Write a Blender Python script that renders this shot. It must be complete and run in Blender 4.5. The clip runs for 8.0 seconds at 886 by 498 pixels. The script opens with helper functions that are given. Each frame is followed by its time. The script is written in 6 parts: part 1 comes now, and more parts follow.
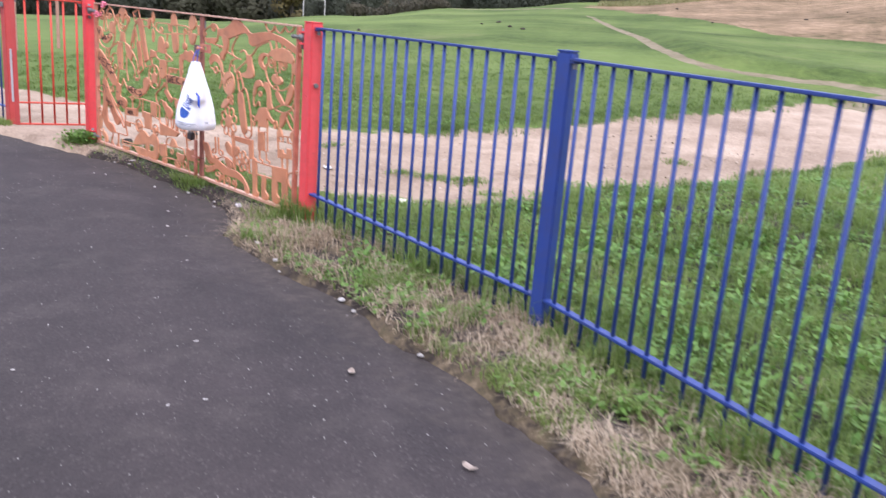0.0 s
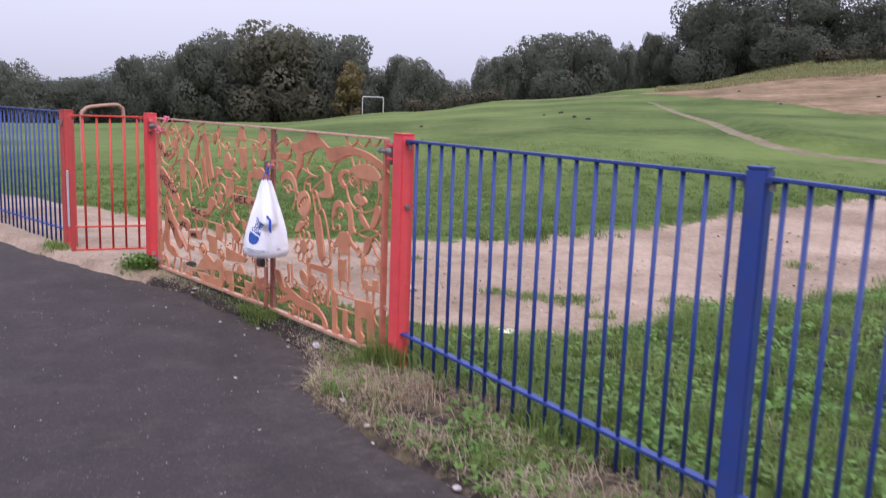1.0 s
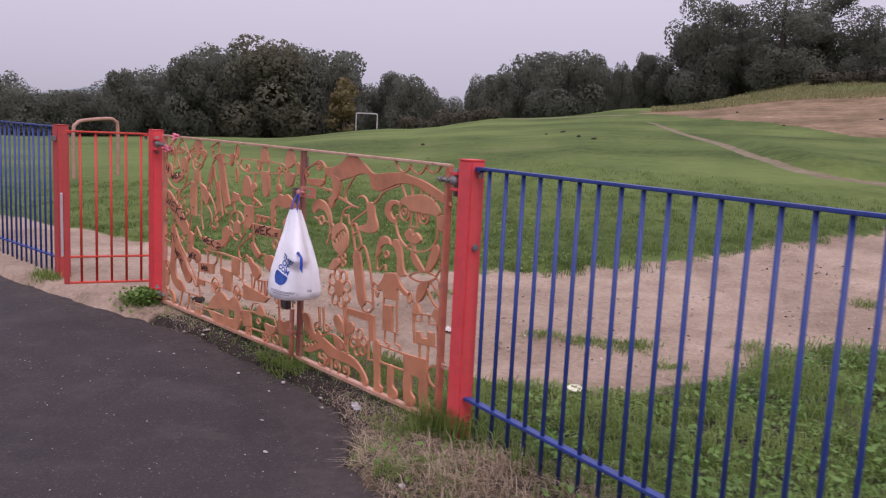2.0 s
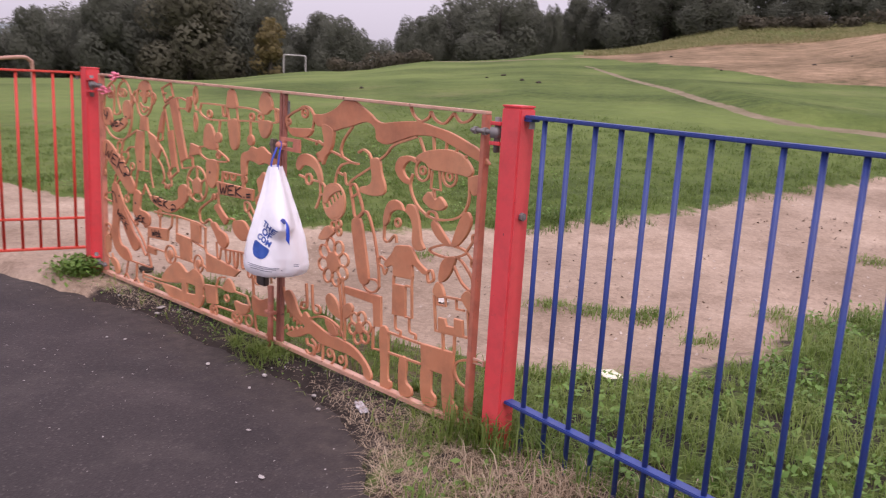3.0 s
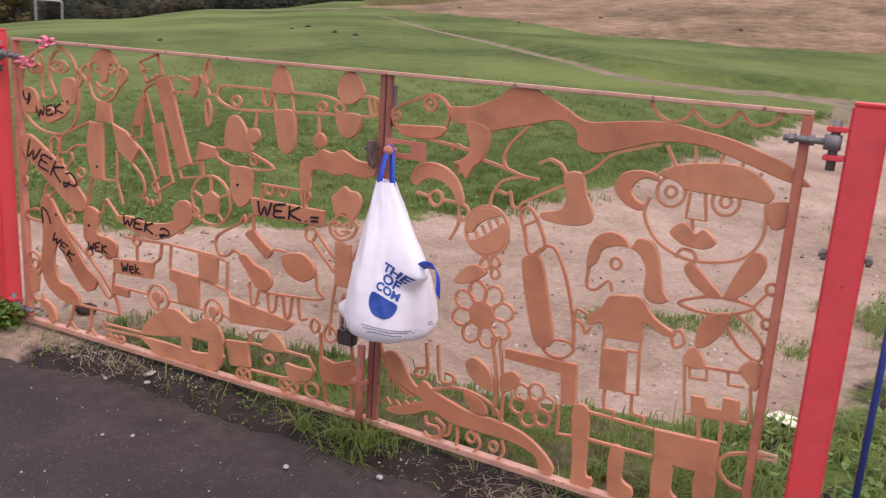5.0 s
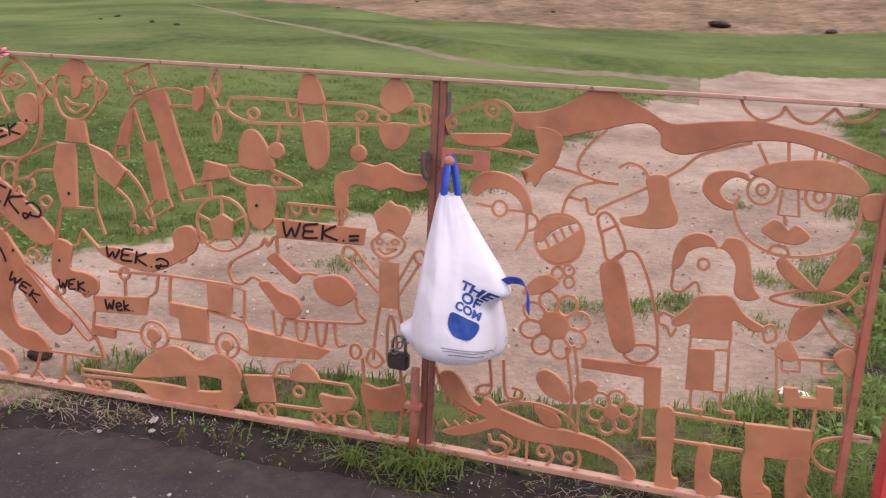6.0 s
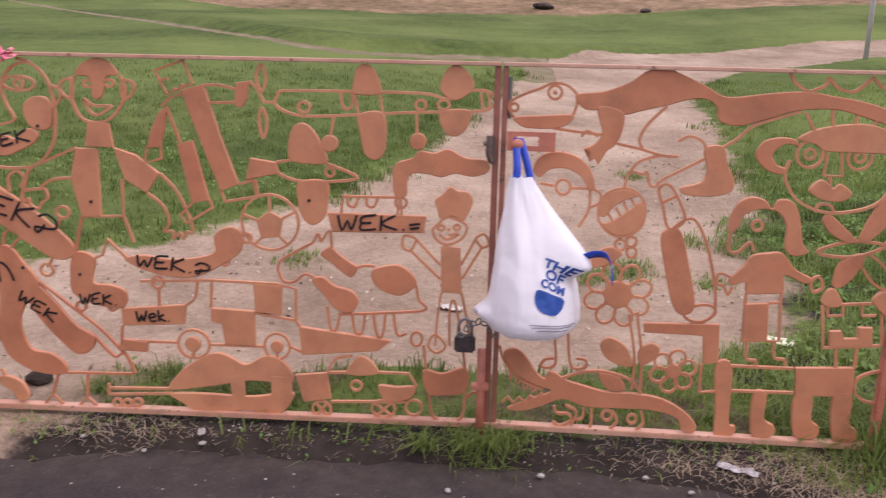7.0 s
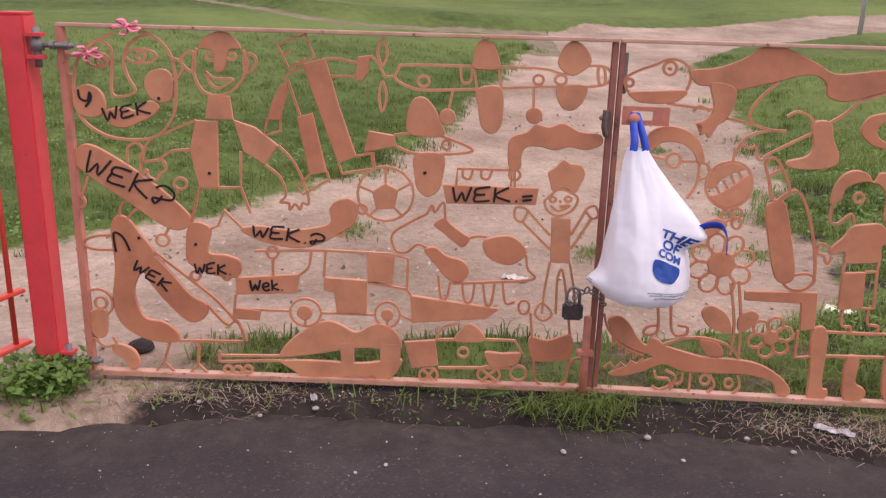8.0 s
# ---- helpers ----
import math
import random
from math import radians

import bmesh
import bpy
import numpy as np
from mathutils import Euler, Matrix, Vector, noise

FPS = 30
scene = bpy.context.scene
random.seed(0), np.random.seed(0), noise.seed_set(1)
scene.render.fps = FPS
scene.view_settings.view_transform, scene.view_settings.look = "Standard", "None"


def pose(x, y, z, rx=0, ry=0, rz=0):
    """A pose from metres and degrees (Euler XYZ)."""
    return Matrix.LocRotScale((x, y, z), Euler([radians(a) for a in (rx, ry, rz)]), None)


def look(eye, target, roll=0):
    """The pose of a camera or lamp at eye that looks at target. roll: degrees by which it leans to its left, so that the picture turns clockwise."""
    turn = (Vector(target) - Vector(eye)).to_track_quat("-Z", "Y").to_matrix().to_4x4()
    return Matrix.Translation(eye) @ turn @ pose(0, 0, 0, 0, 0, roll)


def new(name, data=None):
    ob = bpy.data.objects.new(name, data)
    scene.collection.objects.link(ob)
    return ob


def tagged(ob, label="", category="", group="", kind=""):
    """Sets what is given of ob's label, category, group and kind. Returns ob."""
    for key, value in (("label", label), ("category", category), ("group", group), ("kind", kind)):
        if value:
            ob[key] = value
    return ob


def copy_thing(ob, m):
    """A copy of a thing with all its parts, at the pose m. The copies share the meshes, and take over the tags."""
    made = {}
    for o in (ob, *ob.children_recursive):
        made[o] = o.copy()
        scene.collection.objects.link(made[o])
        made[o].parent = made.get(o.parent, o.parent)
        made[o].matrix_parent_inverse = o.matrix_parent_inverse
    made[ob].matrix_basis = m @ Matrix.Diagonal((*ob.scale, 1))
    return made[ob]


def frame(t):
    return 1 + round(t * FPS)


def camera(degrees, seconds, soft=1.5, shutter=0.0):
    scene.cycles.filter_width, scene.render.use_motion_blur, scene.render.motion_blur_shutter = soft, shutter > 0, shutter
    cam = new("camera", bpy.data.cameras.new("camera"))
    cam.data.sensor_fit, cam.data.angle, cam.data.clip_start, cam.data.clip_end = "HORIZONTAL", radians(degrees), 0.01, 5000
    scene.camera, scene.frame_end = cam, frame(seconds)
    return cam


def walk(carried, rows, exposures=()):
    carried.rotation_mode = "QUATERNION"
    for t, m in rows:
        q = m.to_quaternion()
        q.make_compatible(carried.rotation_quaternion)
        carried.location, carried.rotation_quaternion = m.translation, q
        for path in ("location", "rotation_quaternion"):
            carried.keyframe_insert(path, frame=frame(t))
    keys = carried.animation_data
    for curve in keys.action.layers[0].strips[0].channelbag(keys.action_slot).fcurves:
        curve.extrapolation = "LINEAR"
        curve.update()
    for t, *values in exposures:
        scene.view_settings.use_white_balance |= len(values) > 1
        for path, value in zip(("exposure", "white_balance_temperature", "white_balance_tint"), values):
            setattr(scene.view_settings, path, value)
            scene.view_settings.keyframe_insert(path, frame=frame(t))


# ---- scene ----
cam = camera(54.3, 8.0, soft=1.2, shutter=0.35)
EXPOSURE = [(0, 0.66, 5750, 18), (0.5, 0.56, 5750, 18), (1, 0.14, 5800, 23), (2.5, -0.3, 6350, 31), (3, 0.06, 6450, 31), (3.5, 0.2, 6450, 31), (4.5, 0.01, 6450, 30), (6.5, -0.02, 6450, 27), (8, -0.01, 6500, 29)]
PATH = [
    (0, (-0.048, 0.306, 1.319), (1.328, 1.661, 0.795), 4.6),
    (0.5, (0.105, 0.7, 1.355), (1.427, 2.134, 0.911), 4.0),
    (1, (0.358, 1.143, 1.371), (1.655, 2.629, 1.038), 2.1),
    (1.2, (0.433, 1.304, 1.409), (1.725, 2.801, 1.106), 2.4),
    (2.3, (0.636, 2.169, 1.35), (1.969, 3.629, 1.046), 2.5),
    (2.5, (0.71, 2.342, 1.342), (2.056, 3.781, 1.0), 2.3),
    (3, (0.786, 2.719, 1.323), (2.215, 4.057, 0.913), 3.2),
    (3.5, (0.828, 3.153, 1.349), (2.394, 4.328, 0.939), 4.0),
    (4, (0.88, 3.624, 1.314), (2.497, 4.73, 0.903), 3.9),
    (4.5, (0.842, 3.997, 1.314), (2.471, 5.067, 0.859), 4.5),
    (5, (0.816, 4.406, 1.315), (2.533, 5.31, 0.826), 3.7),
    (5.2, (0.788, 4.54, 1.32), (2.538, 5.372, 0.823), 2.7),
    (6.3, (0.61, 5.332, 1.328), (2.512, 5.705, 0.834), 2.5),
    (6.5, (0.559, 5.467, 1.326), (2.477, 5.743, 0.833), 2.0),
    (7, (0.513, 5.784, 1.308), (2.441, 5.909, 0.791), 1.1),
    (7.5, (0.367, 6.09, 1.33), (2.294, 6.201, 0.805), 1.6),
    (8, (0.408, 6.195, 1.313), (2.322, 6.263, 0.738), 1.6),
]
walk(cam, [(t, look(eye, target, roll)) for t, eye, target, roll in PATH], EXPOSURE)


# ---- light ----
world = bpy.data.worlds.new("overcast")
scene.world = world
world.use_nodes = True
wt = world.node_tree
sky = wt.nodes.new("ShaderNodeTexSky")
sky.sky_type, sky.sun_disc = "NISHITA", False
sky.sun_elevation, sky.sun_rotation = radians(48), radians(200)
sky.air_density, sky.dust_density, sky.ozone_density = 1.0, 2.0, 1.0
grey = wt.nodes.new("ShaderNodeHueSaturation")
grey.inputs["Saturation"].default_value = 0.12
wt.links.new(sky.outputs[0], grey.inputs["Color"])
cloud = wt.nodes.new("ShaderNodeMix")  # an even layer of cloud over the clear sky
cloud.data_type = "RGBA"
cloud.inputs[0].default_value = 0.8
wt.links.new(grey.outputs[0], cloud.inputs[6])
# an overcast sky is about three times as bright overhead as along the horizon
up = wt.nodes.new("ShaderNodeSeparateXYZ")
wt.links.new(wt.nodes.new("ShaderNodeTexCoord").outputs["Generated"], up.inputs[0])
rise = wt.nodes.new("ShaderNodeMapRange")
rise.inputs["To Min"].default_value, rise.inputs["To Max"].default_value = 6.5, 19.5
wt.links.new(up.outputs["Z"], rise.inputs["Value"])
tone = wt.nodes.new("ShaderNodeMix")
tone.data_type, tone.blend_type = "RGBA", "MULTIPLY"
tone.inputs[0].default_value, tone.inputs[6].default_value = 1.0, (0.985, 0.985, 1.05, 1)
wt.links.new(rise.outputs[0], tone.inputs[7])
wt.links.new(tone.outputs[2], cloud.inputs[7])
wt.links.new(cloud.outputs[2], wt.nodes["Background"].inputs["Color"])
wt.nodes["Background"].inputs["Strength"].default_value = 0.1
sun = new("sun", bpy.data.lights.new("sun", "SUN"))
sun.data.energy, sun.data.angle, sun.data.color = 1.3, radians(25), (1, 0.96, 0.9)
sun.matrix_world = look((-6, -12, 18), (0, 0, 0))


# ---- materials ----
def material(name, rough=0.7, metal=0.0, spec=0.5):
    m = bpy.data.materials.new(name)
    m.use_nodes = True
    n = m.node_tree.nodes
    b = n["Principled BSDF"]
    b.inputs["Roughness"].default_value, b.inputs["Metallic"].default_value = rough, metal
    b.inputs["Specular IOR Level"].default_value = spec
    return m, m.node_tree, b


def node(nt, kind, values=None, operation="", attribute_name="", blend_type=""):
    n = nt.nodes.new("ShaderNode" + kind)
    if operation:
        n.operation = operation
    if attribute_name:
        n.attribute_name = attribute_name
    if blend_type:
        n.data_type, n.blend_type = "RGBA", blend_type
    for k, v in (values or {}).items():
        if isinstance(v, bpy.types.NodeSocket):
            nt.links.new(v, n.inputs[k])
        else:
            n.inputs[k].default_value = v
    return n


def coords(nt, kind="Object"):
    return node(nt, "TexCoord").outputs[kind]


def noisy(nt, scale, detail=4, rough=0.6, vec=None):
    return node(nt, "TexNoise", {"Vector": vec or coords(nt), "Scale": scale, "Detail": detail, "Roughness": rough}).outputs["Fac"]


def ramp(nt, fac, stops):
    n = node(nt, "ValToRGB", {"Fac": fac})
    e = n.color_ramp.elements
    while len(e) < len(stops):
        e.new(0.5)
    for el, (p, c) in zip(e, stops):
        el.position, el.color = p, (*c, 1) if len(c) == 3 else (c[0], c[0], c[0], 1)
    return n.outputs["Color"]


def mix(nt, fac, a, b, blend="MIX"):
    n = node(nt, "Mix", blend_type=blend)
    for k, v in ((0, fac), (6, a), (7, b)):
        if isinstance(v, bpy.types.NodeSocket):
            nt.links.new(v, n.inputs[k])
        else:
            n.inputs[k].default_value = v if k == 0 else (*v, 1)
    return n.outputs[2]


def calc(nt, op, a, b=0.0, c=None):
    n = node(nt, "Math", operation=op)
    for k, v in enumerate((a, b) if c is None else (a, b, c)):
        if isinstance(v, bpy.types.NodeSocket):
            nt.links.new(v, n.inputs[k])
        else:
            n.inputs[k].default_value = v
    return n.outputs[0]


def bumpy(nt, b, height, strength=0.3, distance=0.01):
    n = node(nt, "Bump", {"Height": height, "Strength": strength, "Distance": distance})
    nt.links.new(n.outputs[0], b.inputs["Normal"])


def paint(name, colour, worn, under, rough=0.45, dirt=0.25, scale=14, spec=0.5, chip=0.66):
    """Brushed-on metal paint: slight fading, dirt and chips to the metal or primer under it."""
    m, nt, b = material(name, rough, spec=spec)
    fade = ramp(nt, noisy(nt, 5, 5), [(0.3, (0, )), (0.75, (1, ))])
    fade = calc(nt, "MULTIPLY_ADD", node(nt, "ObjectInfo").outputs["Random"], 0.5, calc(nt, "MULTIPLY", fade, 0.6))
    c = mix(nt, fade, colour, worn)
    chips = ramp(nt, noisy(nt, scale * 3, 6, 0.7), [(chip, (0, )), (chip + 0.05, (1, ))])
    c = mix(nt, chips, c, under)
    grime = ramp(nt, noisy(nt, scale, 6, 0.65), [(0.45, (0, )), (0.8, (dirt, ))])
    c = mix(nt, grime, c, (0.06, 0.045, 0.035))
    nt.links.new(c, b.inputs["Base Color"])
    r = calc(nt, "MULTIPLY_ADD", noisy(nt, 30), 0.3, rough - 0.1)
    nt.links.new(r, b.inputs["Roughness"])
    bumpy(nt, b, noisy(nt, 60, 4), 0.25, 0.003)
    return m


RED = paint("red_paint", (0.72, 0.055, 0.06), (0.75, 0.085, 0.09), (0.12, 0.05, 0.05), 0.42)
DULL_RED = paint("dull_red_paint", (0.42, 0.04, 0.035), (0.5, 0.07, 0.06), (0.1, 0.05, 0.04), 0.5)
THIN_RED = paint("thin_red_paint", (0.6, 0.05, 0.03), (0.65, 0.09, 0.05), (0.2, 0.08, 0.05), 0.5)
BLUE = paint("blue_paint", (0.017, 0.043, 0.215), (0.028, 0.06, 0.255), (0.045, 0.04, 0.06), 0.42, scale=10, spec=0.5, dirt=0.4)
OXIDE = paint("oxide_paint", (0.5, 0.175, 0.085), (0.64, 0.3, 0.155), (0.4, 0.14, 0.085), 0.5, 0.42, scale=8, chip=0.7)
OXIDE_FRAME = paint("oxide_frame_paint", (0.45, 0.125, 0.07), (0.6, 0.24, 0.16), (0.16, 0.06, 0.04), 0.6, 0.5)
# worn paint, also paled to carry the sky's highlight on the flat rails
RAIL = paint("worn_highlit_rail_paint", (0.5, 0.23, 0.145), (0.64, 0.41, 0.3), (0.22, 0.1, 0.07), 0.5, 0.35, chip=0.62)
DARK_STILE = paint("dark_stile_paint", (0.26, 0.085, 0.06), (0.36, 0.14, 0.1), (0.1, 0.05, 0.04), 0.55, 0.5, chip=0.6)
STEEL = paint("dull_steel", (0.15, 0.14, 0.135), (0.22, 0.21, 0.2), (0.12, 0.06, 0.03), 0.45)
GALV = paint("galvanised", (0.42, 0.43, 0.44), (0.5, 0.5, 0.5), (0.2, 0.17, 0.15), 0.45)
RUSTY_PIPE = paint("rusty_pipe", (0.42, 0.2, 0.14), (0.5, 0.3, 0.24), (0.25, 0.1, 0.06), 0.6)
PALE_PIPE = paint("pale_pipe", (0.42, 0.4, 0.38), (0.5, 0.47, 0.45), (0.3, 0.16, 0.1), 0.5)
INK, _, b_ = material("marker_ink", 0.5)
b_.inputs["Base Color"].default_value = (0.012, 0.01, 0.012, 1)


def tarmac_material():
    m, nt, b = material("tarmac", 0.85, spec=0.3)
    grit = node(nt, "TexVoronoi", {"Vector": coords(nt), "Scale": 130.0})
    fine = ramp(nt, grit.outputs["Color"], [(0.0, (0.029, 0.0235, 0.0235)), (0.8, (0.042, 0.034, 0.034)), (1.0, (0.085, 0.072, 0.07))])
    broad = ramp(nt, noisy(nt, 1.1, 8, 0.7), [(0.3, (0.68, 0.68, 0.68)), (0.7, (1.3, 1.26, 1.24))])
    c = mix(nt, 1.0, fine, broad, "MULTIPLY")
    dust = ramp(nt, noisy(nt, 2.4, 9, 0.72), [(0.5, (0, )), (0.75, (0.24, ))])
    c = mix(nt, dust, c, (0.15, 0.125, 0.11))
    grime = node(nt, "Attribute", attribute_name="verge").outputs["Fac"]
    swept = calc(nt, "MULTIPLY_ADD", calc(nt, "SUBTRACT", noisy(nt, 5, 9, 0.75), 0.5), 1.3, calc(nt, "MULTIPLY", grime, 0.8))
    c = mix(nt, ramp(nt, swept, [(0.42, (0, )), (0.8, (0.85, ))]), c, ramp(nt, noisy(nt, 14, 7, 0.7), [(0.3, (0.028, 0.022, 0.02)), (0.7, (0.085, 0.068, 0.058))]))
    specks = ramp(nt, noisy(nt, 55, 2, 0.5), [(0.76, (0, )), (0.79, (0.8, ))])
    c = mix(nt, specks, c, (0.3, 0.27, 0.25))
    nt.links.new(c, b.inputs["Base Color"])
    bumpy(nt, b, grit.outputs["Distance"], 0.3, 0.005)
    return m


def ground_material():
    """Grass, trodden earth, dry hillside and bare soil, told apart by the mesh's own layers with broken edges."""
    m, nt, b = material("ground", 0.95, spec=0.15)
    g = ramp(nt, noisy(nt, 0.6, 8, 0.7), [(0.25, (0.042, 0.068, 0.018)), (0.5, (0.075, 0.112, 0.028)), (0.75, (0.125, 0.152, 0.045))])
    blades = ramp(nt, noisy(nt, 38, 6, 0.75), [(0.3, (0.55, 0.55, 0.5)), (0.75, (1.35, 1.35, 1.3))])
    g = mix(nt, 1.0, g, blades, "MULTIPLY")
    tufts = ramp(nt, noisy(nt, 5.5, 7, 0.7), [(0.32, (0.6, 0.62, 0.55)), (0.68, (1.3, 1.28, 1.2))])
    g = mix(nt, 1.0, g, tufts, "MULTIPLY")
    mown = ramp(nt, noisy(nt, 0.16, 5, 0.6), [(0.38, (0, )), (0.62, (0.75, ))])
    g = mix(nt, calc(nt, "MULTIPLY", mown, 0.8), g, (0.175, 0.23, 0.063))
    worn = ramp(nt, noisy(nt, 0.33, 7, 0.7), [(0.56, (0, )), (0.7, (0.5, ))])
    g = mix(nt, worn, g, (0.17, 0.165, 0.07))
    earth = ramp(nt, noisy(nt, 1.6, 8, 0.7), [(0.25, (0.235, 0.17, 0.12)), (0.55, (0.385, 0.295, 0.22)), (0.8, (0.46, 0.365, 0.285))])
    pebbles = node(nt, "TexVoronoi", {"Vector": coords(nt), "Scale": 45.0})
    damp = ramp(nt, noisy(nt, 0.55, 6, 0.6), [(0.35, (0.74, 0.72, 0.7)), (0.6, (1.08, 1.08, 1.08))])
    earth = mix(nt, 1.0, earth, damp, "MULTIPLY")
    earth = mix(nt, 1.0, earth, ramp(nt, pebbles.outputs["Color"], [(0.1, (0.84, 0.83, 0.82)), (0.9, (1.1, 1.1, 1.1))]), "MULTIPLY")
    earth = mix(nt, 1.0, earth, ramp(nt, noisy(nt, 90, 5, 0.8), [(0.3, (0.8, 0.79, 0.78)), (0.7, (1.16, 1.16, 1.16))]), "MULTIPLY")
    dry = ramp(nt, noisy(nt, 0.5, 12, 0.82), [(0.34, (0.085, 0.08, 0.035)), (0.44, (0.2, 0.145, 0.085)), (0.54, (0.3, 0.215, 0.14)), (0.7, (0.4, 0.3, 0.205))])
    dry = mix(nt, 1.0, dry, ramp(nt, noisy(nt, 0.12, 6, 0.7), [(0.35, (0.66, 0.64, 0.58)), (0.6, (1.1, 1.06, 1.02))]), "MULTIPLY")
    dry = mix(nt, 1.0, dry, ramp(nt, noisy(nt, 2.2, 6, 0.75), [(0.34, (0.62, 0.6, 0.56)), (0.6, (1.12, 1.1, 1.08))]), "MULTIPLY")
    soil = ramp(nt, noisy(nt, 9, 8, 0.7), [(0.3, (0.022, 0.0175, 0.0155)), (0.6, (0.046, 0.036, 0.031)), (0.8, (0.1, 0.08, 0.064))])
    straw = ramp(nt, noisy(nt, 22, 8, 0.75), [(0.3, (0.05, 0.045, 0.025)), (0.52, (0.12, 0.09, 0.055)), (0.74, (0.27, 0.205, 0.135))])

    def layer(name, size, jag):
        a = node(nt, "Attribute", attribute_name=name).outputs["Fac"]
        n = calc(nt, "MULTIPLY_ADD", calc(nt, "SUBTRACT", noisy(nt, size, 8, 0.7), 0.5), jag, a)
        return ramp(nt, n, [(0.44, (0, )), (0.56, (1, ))])

    c = mix(nt, layer("dry", 0.35, 0.9), g, dry)
    c = mix(nt, layer("straw", 3.0, 1.3), c, straw)
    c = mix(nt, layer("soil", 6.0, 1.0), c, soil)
    c = mix(nt, layer("trail", 1.2, 0.35), c, ramp(nt, noisy(nt, 2.2, 8, 0.7), [(0.3, (0.13, 0.115, 0.06)), (0.7, (0.27, 0.215, 0.145))]))
    c = mix(nt, layer("earth", 2.4, 1.0), c, earth)
    nt.links.new(c, b.inputs["Base Color"])
    bumpy(nt, b, calc(nt, "ADD", noisy(nt, 30, 8, 0.75), noisy(nt, 3, 4)), 0.22, 0.03)
    return m


def leaf_material(name, stops, rough=0.6, trans=0.25):
    m, nt, b = material(name, rough, spec=0.3)
    c = ramp(nt, node(nt, "NewGeometry").outputs["Random Per Island"], stops)
    c = mix(nt, 0.55, c, ramp(nt, noisy(nt, 0.9, 5, 0.65), [(0.3, stops[0][1]), (0.7, stops[-1][1])]))
    nt.links.new(c, b.inputs["Base Color"])
    t = node(nt, "BsdfTranslucent", {"Color": c})
    s = node(nt, "MixShader", {0: trans, 1: b.outputs[0], 2: t.outputs[0]})
    nt.links.new(s.outputs[0], nt.nodes["Material Output"].inputs["Surface"])
    return m


TARMAC, GROUND = tarmac_material(), ground_material()
GRASS = leaf_material("grass_blades", [(0.0, (0.095, 0.165, 0.03)), (0.5, (0.185, 0.29, 0.058)), (1.0, (0.31, 0.375, 0.11))], 0.5, 0.5)
FIELD = leaf_material("field_blades", [(0.0, (0.065, 0.12, 0.022)), (0.5, (0.13, 0.21, 0.042)), (1.0, (0.22, 0.28, 0.08))], 0.5, 0.5)
STRAW = leaf_material("dry_grass", [(0.0, (0.28, 0.2, 0.125)), (0.5, (0.48, 0.37, 0.25)), (1.0, (0.7, 0.58, 0.43))], 0.7, 0.3)
WEED = leaf_material("weed_leaves", [(0.0, (0.09, 0.19, 0.035)), (0.5, (0.15, 0.275, 0.052)), (1.0, (0.23, 0.355, 0.085))], 0.5, 0.35)
# leaves of the far trees: haze put into the colours, paler and greyer
FOLIAGE = leaf_material("hazed_tree_leaves", [(0.0, (0.155, 0.165, 0.13)), (0.5, (0.17, 0.18, 0.138)), (1.0, (0.19, 0.198, 0.148))], 0.9, 0.6)
AUTUMN = leaf_material("hazed_turning_leaves", [(0.0, (0.17, 0.168, 0.12)), (0.5, (0.185, 0.18, 0.126)), (1.0, (0.21, 0.198, 0.132))], 0.9, 0.6)
BARK, nt_, b_ = material("bark", 0.9)
nt_.links.new(ramp(nt_, noisy(nt_, 9, 6), [(0.3, (0.03, 0.024, 0.018)), (0.7, (0.09, 0.075, 0.06))]), b_.inputs["Base Color"])


def plain(name, colour, colour2, scale=20, rough=0.7):
    m, nt, b = material(name, rough)
    nt.links.new(ramp(nt, noisy(nt, scale, 5), [(0.3, colour), (0.7, colour2)]), b.inputs["Base Color"])
    bumpy(nt, b, noisy(nt, scale * 3, 4), 0.2, 0.004)
    return m


CARD = plain("pale_card", (0.8, 0.74, 0.5), (0.88, 0.86, 0.72), 30)
DEAD_LEAF = plain("dead_leaf", (0.2, 0.15, 0.11), (0.38, 0.31, 0.26), 60)
PALE_STONE = plain("pale_stone", (0.3, 0.27, 0.25), (0.5, 0.47, 0.44), 40)
DARK_CLOD = plain("dark_clod", (0.02, 0.016, 0.012), (0.06, 0.045, 0.03), 12, 0.95)
# the far hills' base colour has the grey-blue of distance haze mixed in
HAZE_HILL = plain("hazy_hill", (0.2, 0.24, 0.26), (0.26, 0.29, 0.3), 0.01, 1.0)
PINK = plain("pink_ribbon", (0.75, 0.16, 0.24), (0.85, 0.3, 0.38), 40, 0.5)


# ---- mesh helpers ----
def part(name, bm, mat, parent=None, label="", smooth=False):
    me = bpy.data.meshes.new(name)
    bm.to_mesh(me)
    bm.free()
    me.materials.append(mat)
    if smooth:
        for p in me.polygons:
            p.use_smooth = True
    ob = new(name, me)
    ob.parent = parent
    return tagged(ob, label)


def share(name, me, parent, m):
    ob = new(name, me)
    ob.parent = parent
    ob.matrix_basis = m
    return ob


def box(bm, x0, x1, y0, y1, z0, z1, bevel=0.0):
    got = bmesh.ops.create_cube(bm, size=1, matrix=Matrix.LocRotScale(((x0 + x1) / 2, (y0 + y1) / 2, (z0 + z1) / 2), None, (x1 - x0, y1 - y0, z1 - z0)))
    if bevel:
        edges = list({e for v in got["verts"] for e in v.link_edges})
        bmesh.ops.bevel(bm, geom=edges, offset=bevel, segments=2, affect="EDGES")
    return bm


def boxed(*a, **k):
    return box(bmesh.new(), *a, **k)


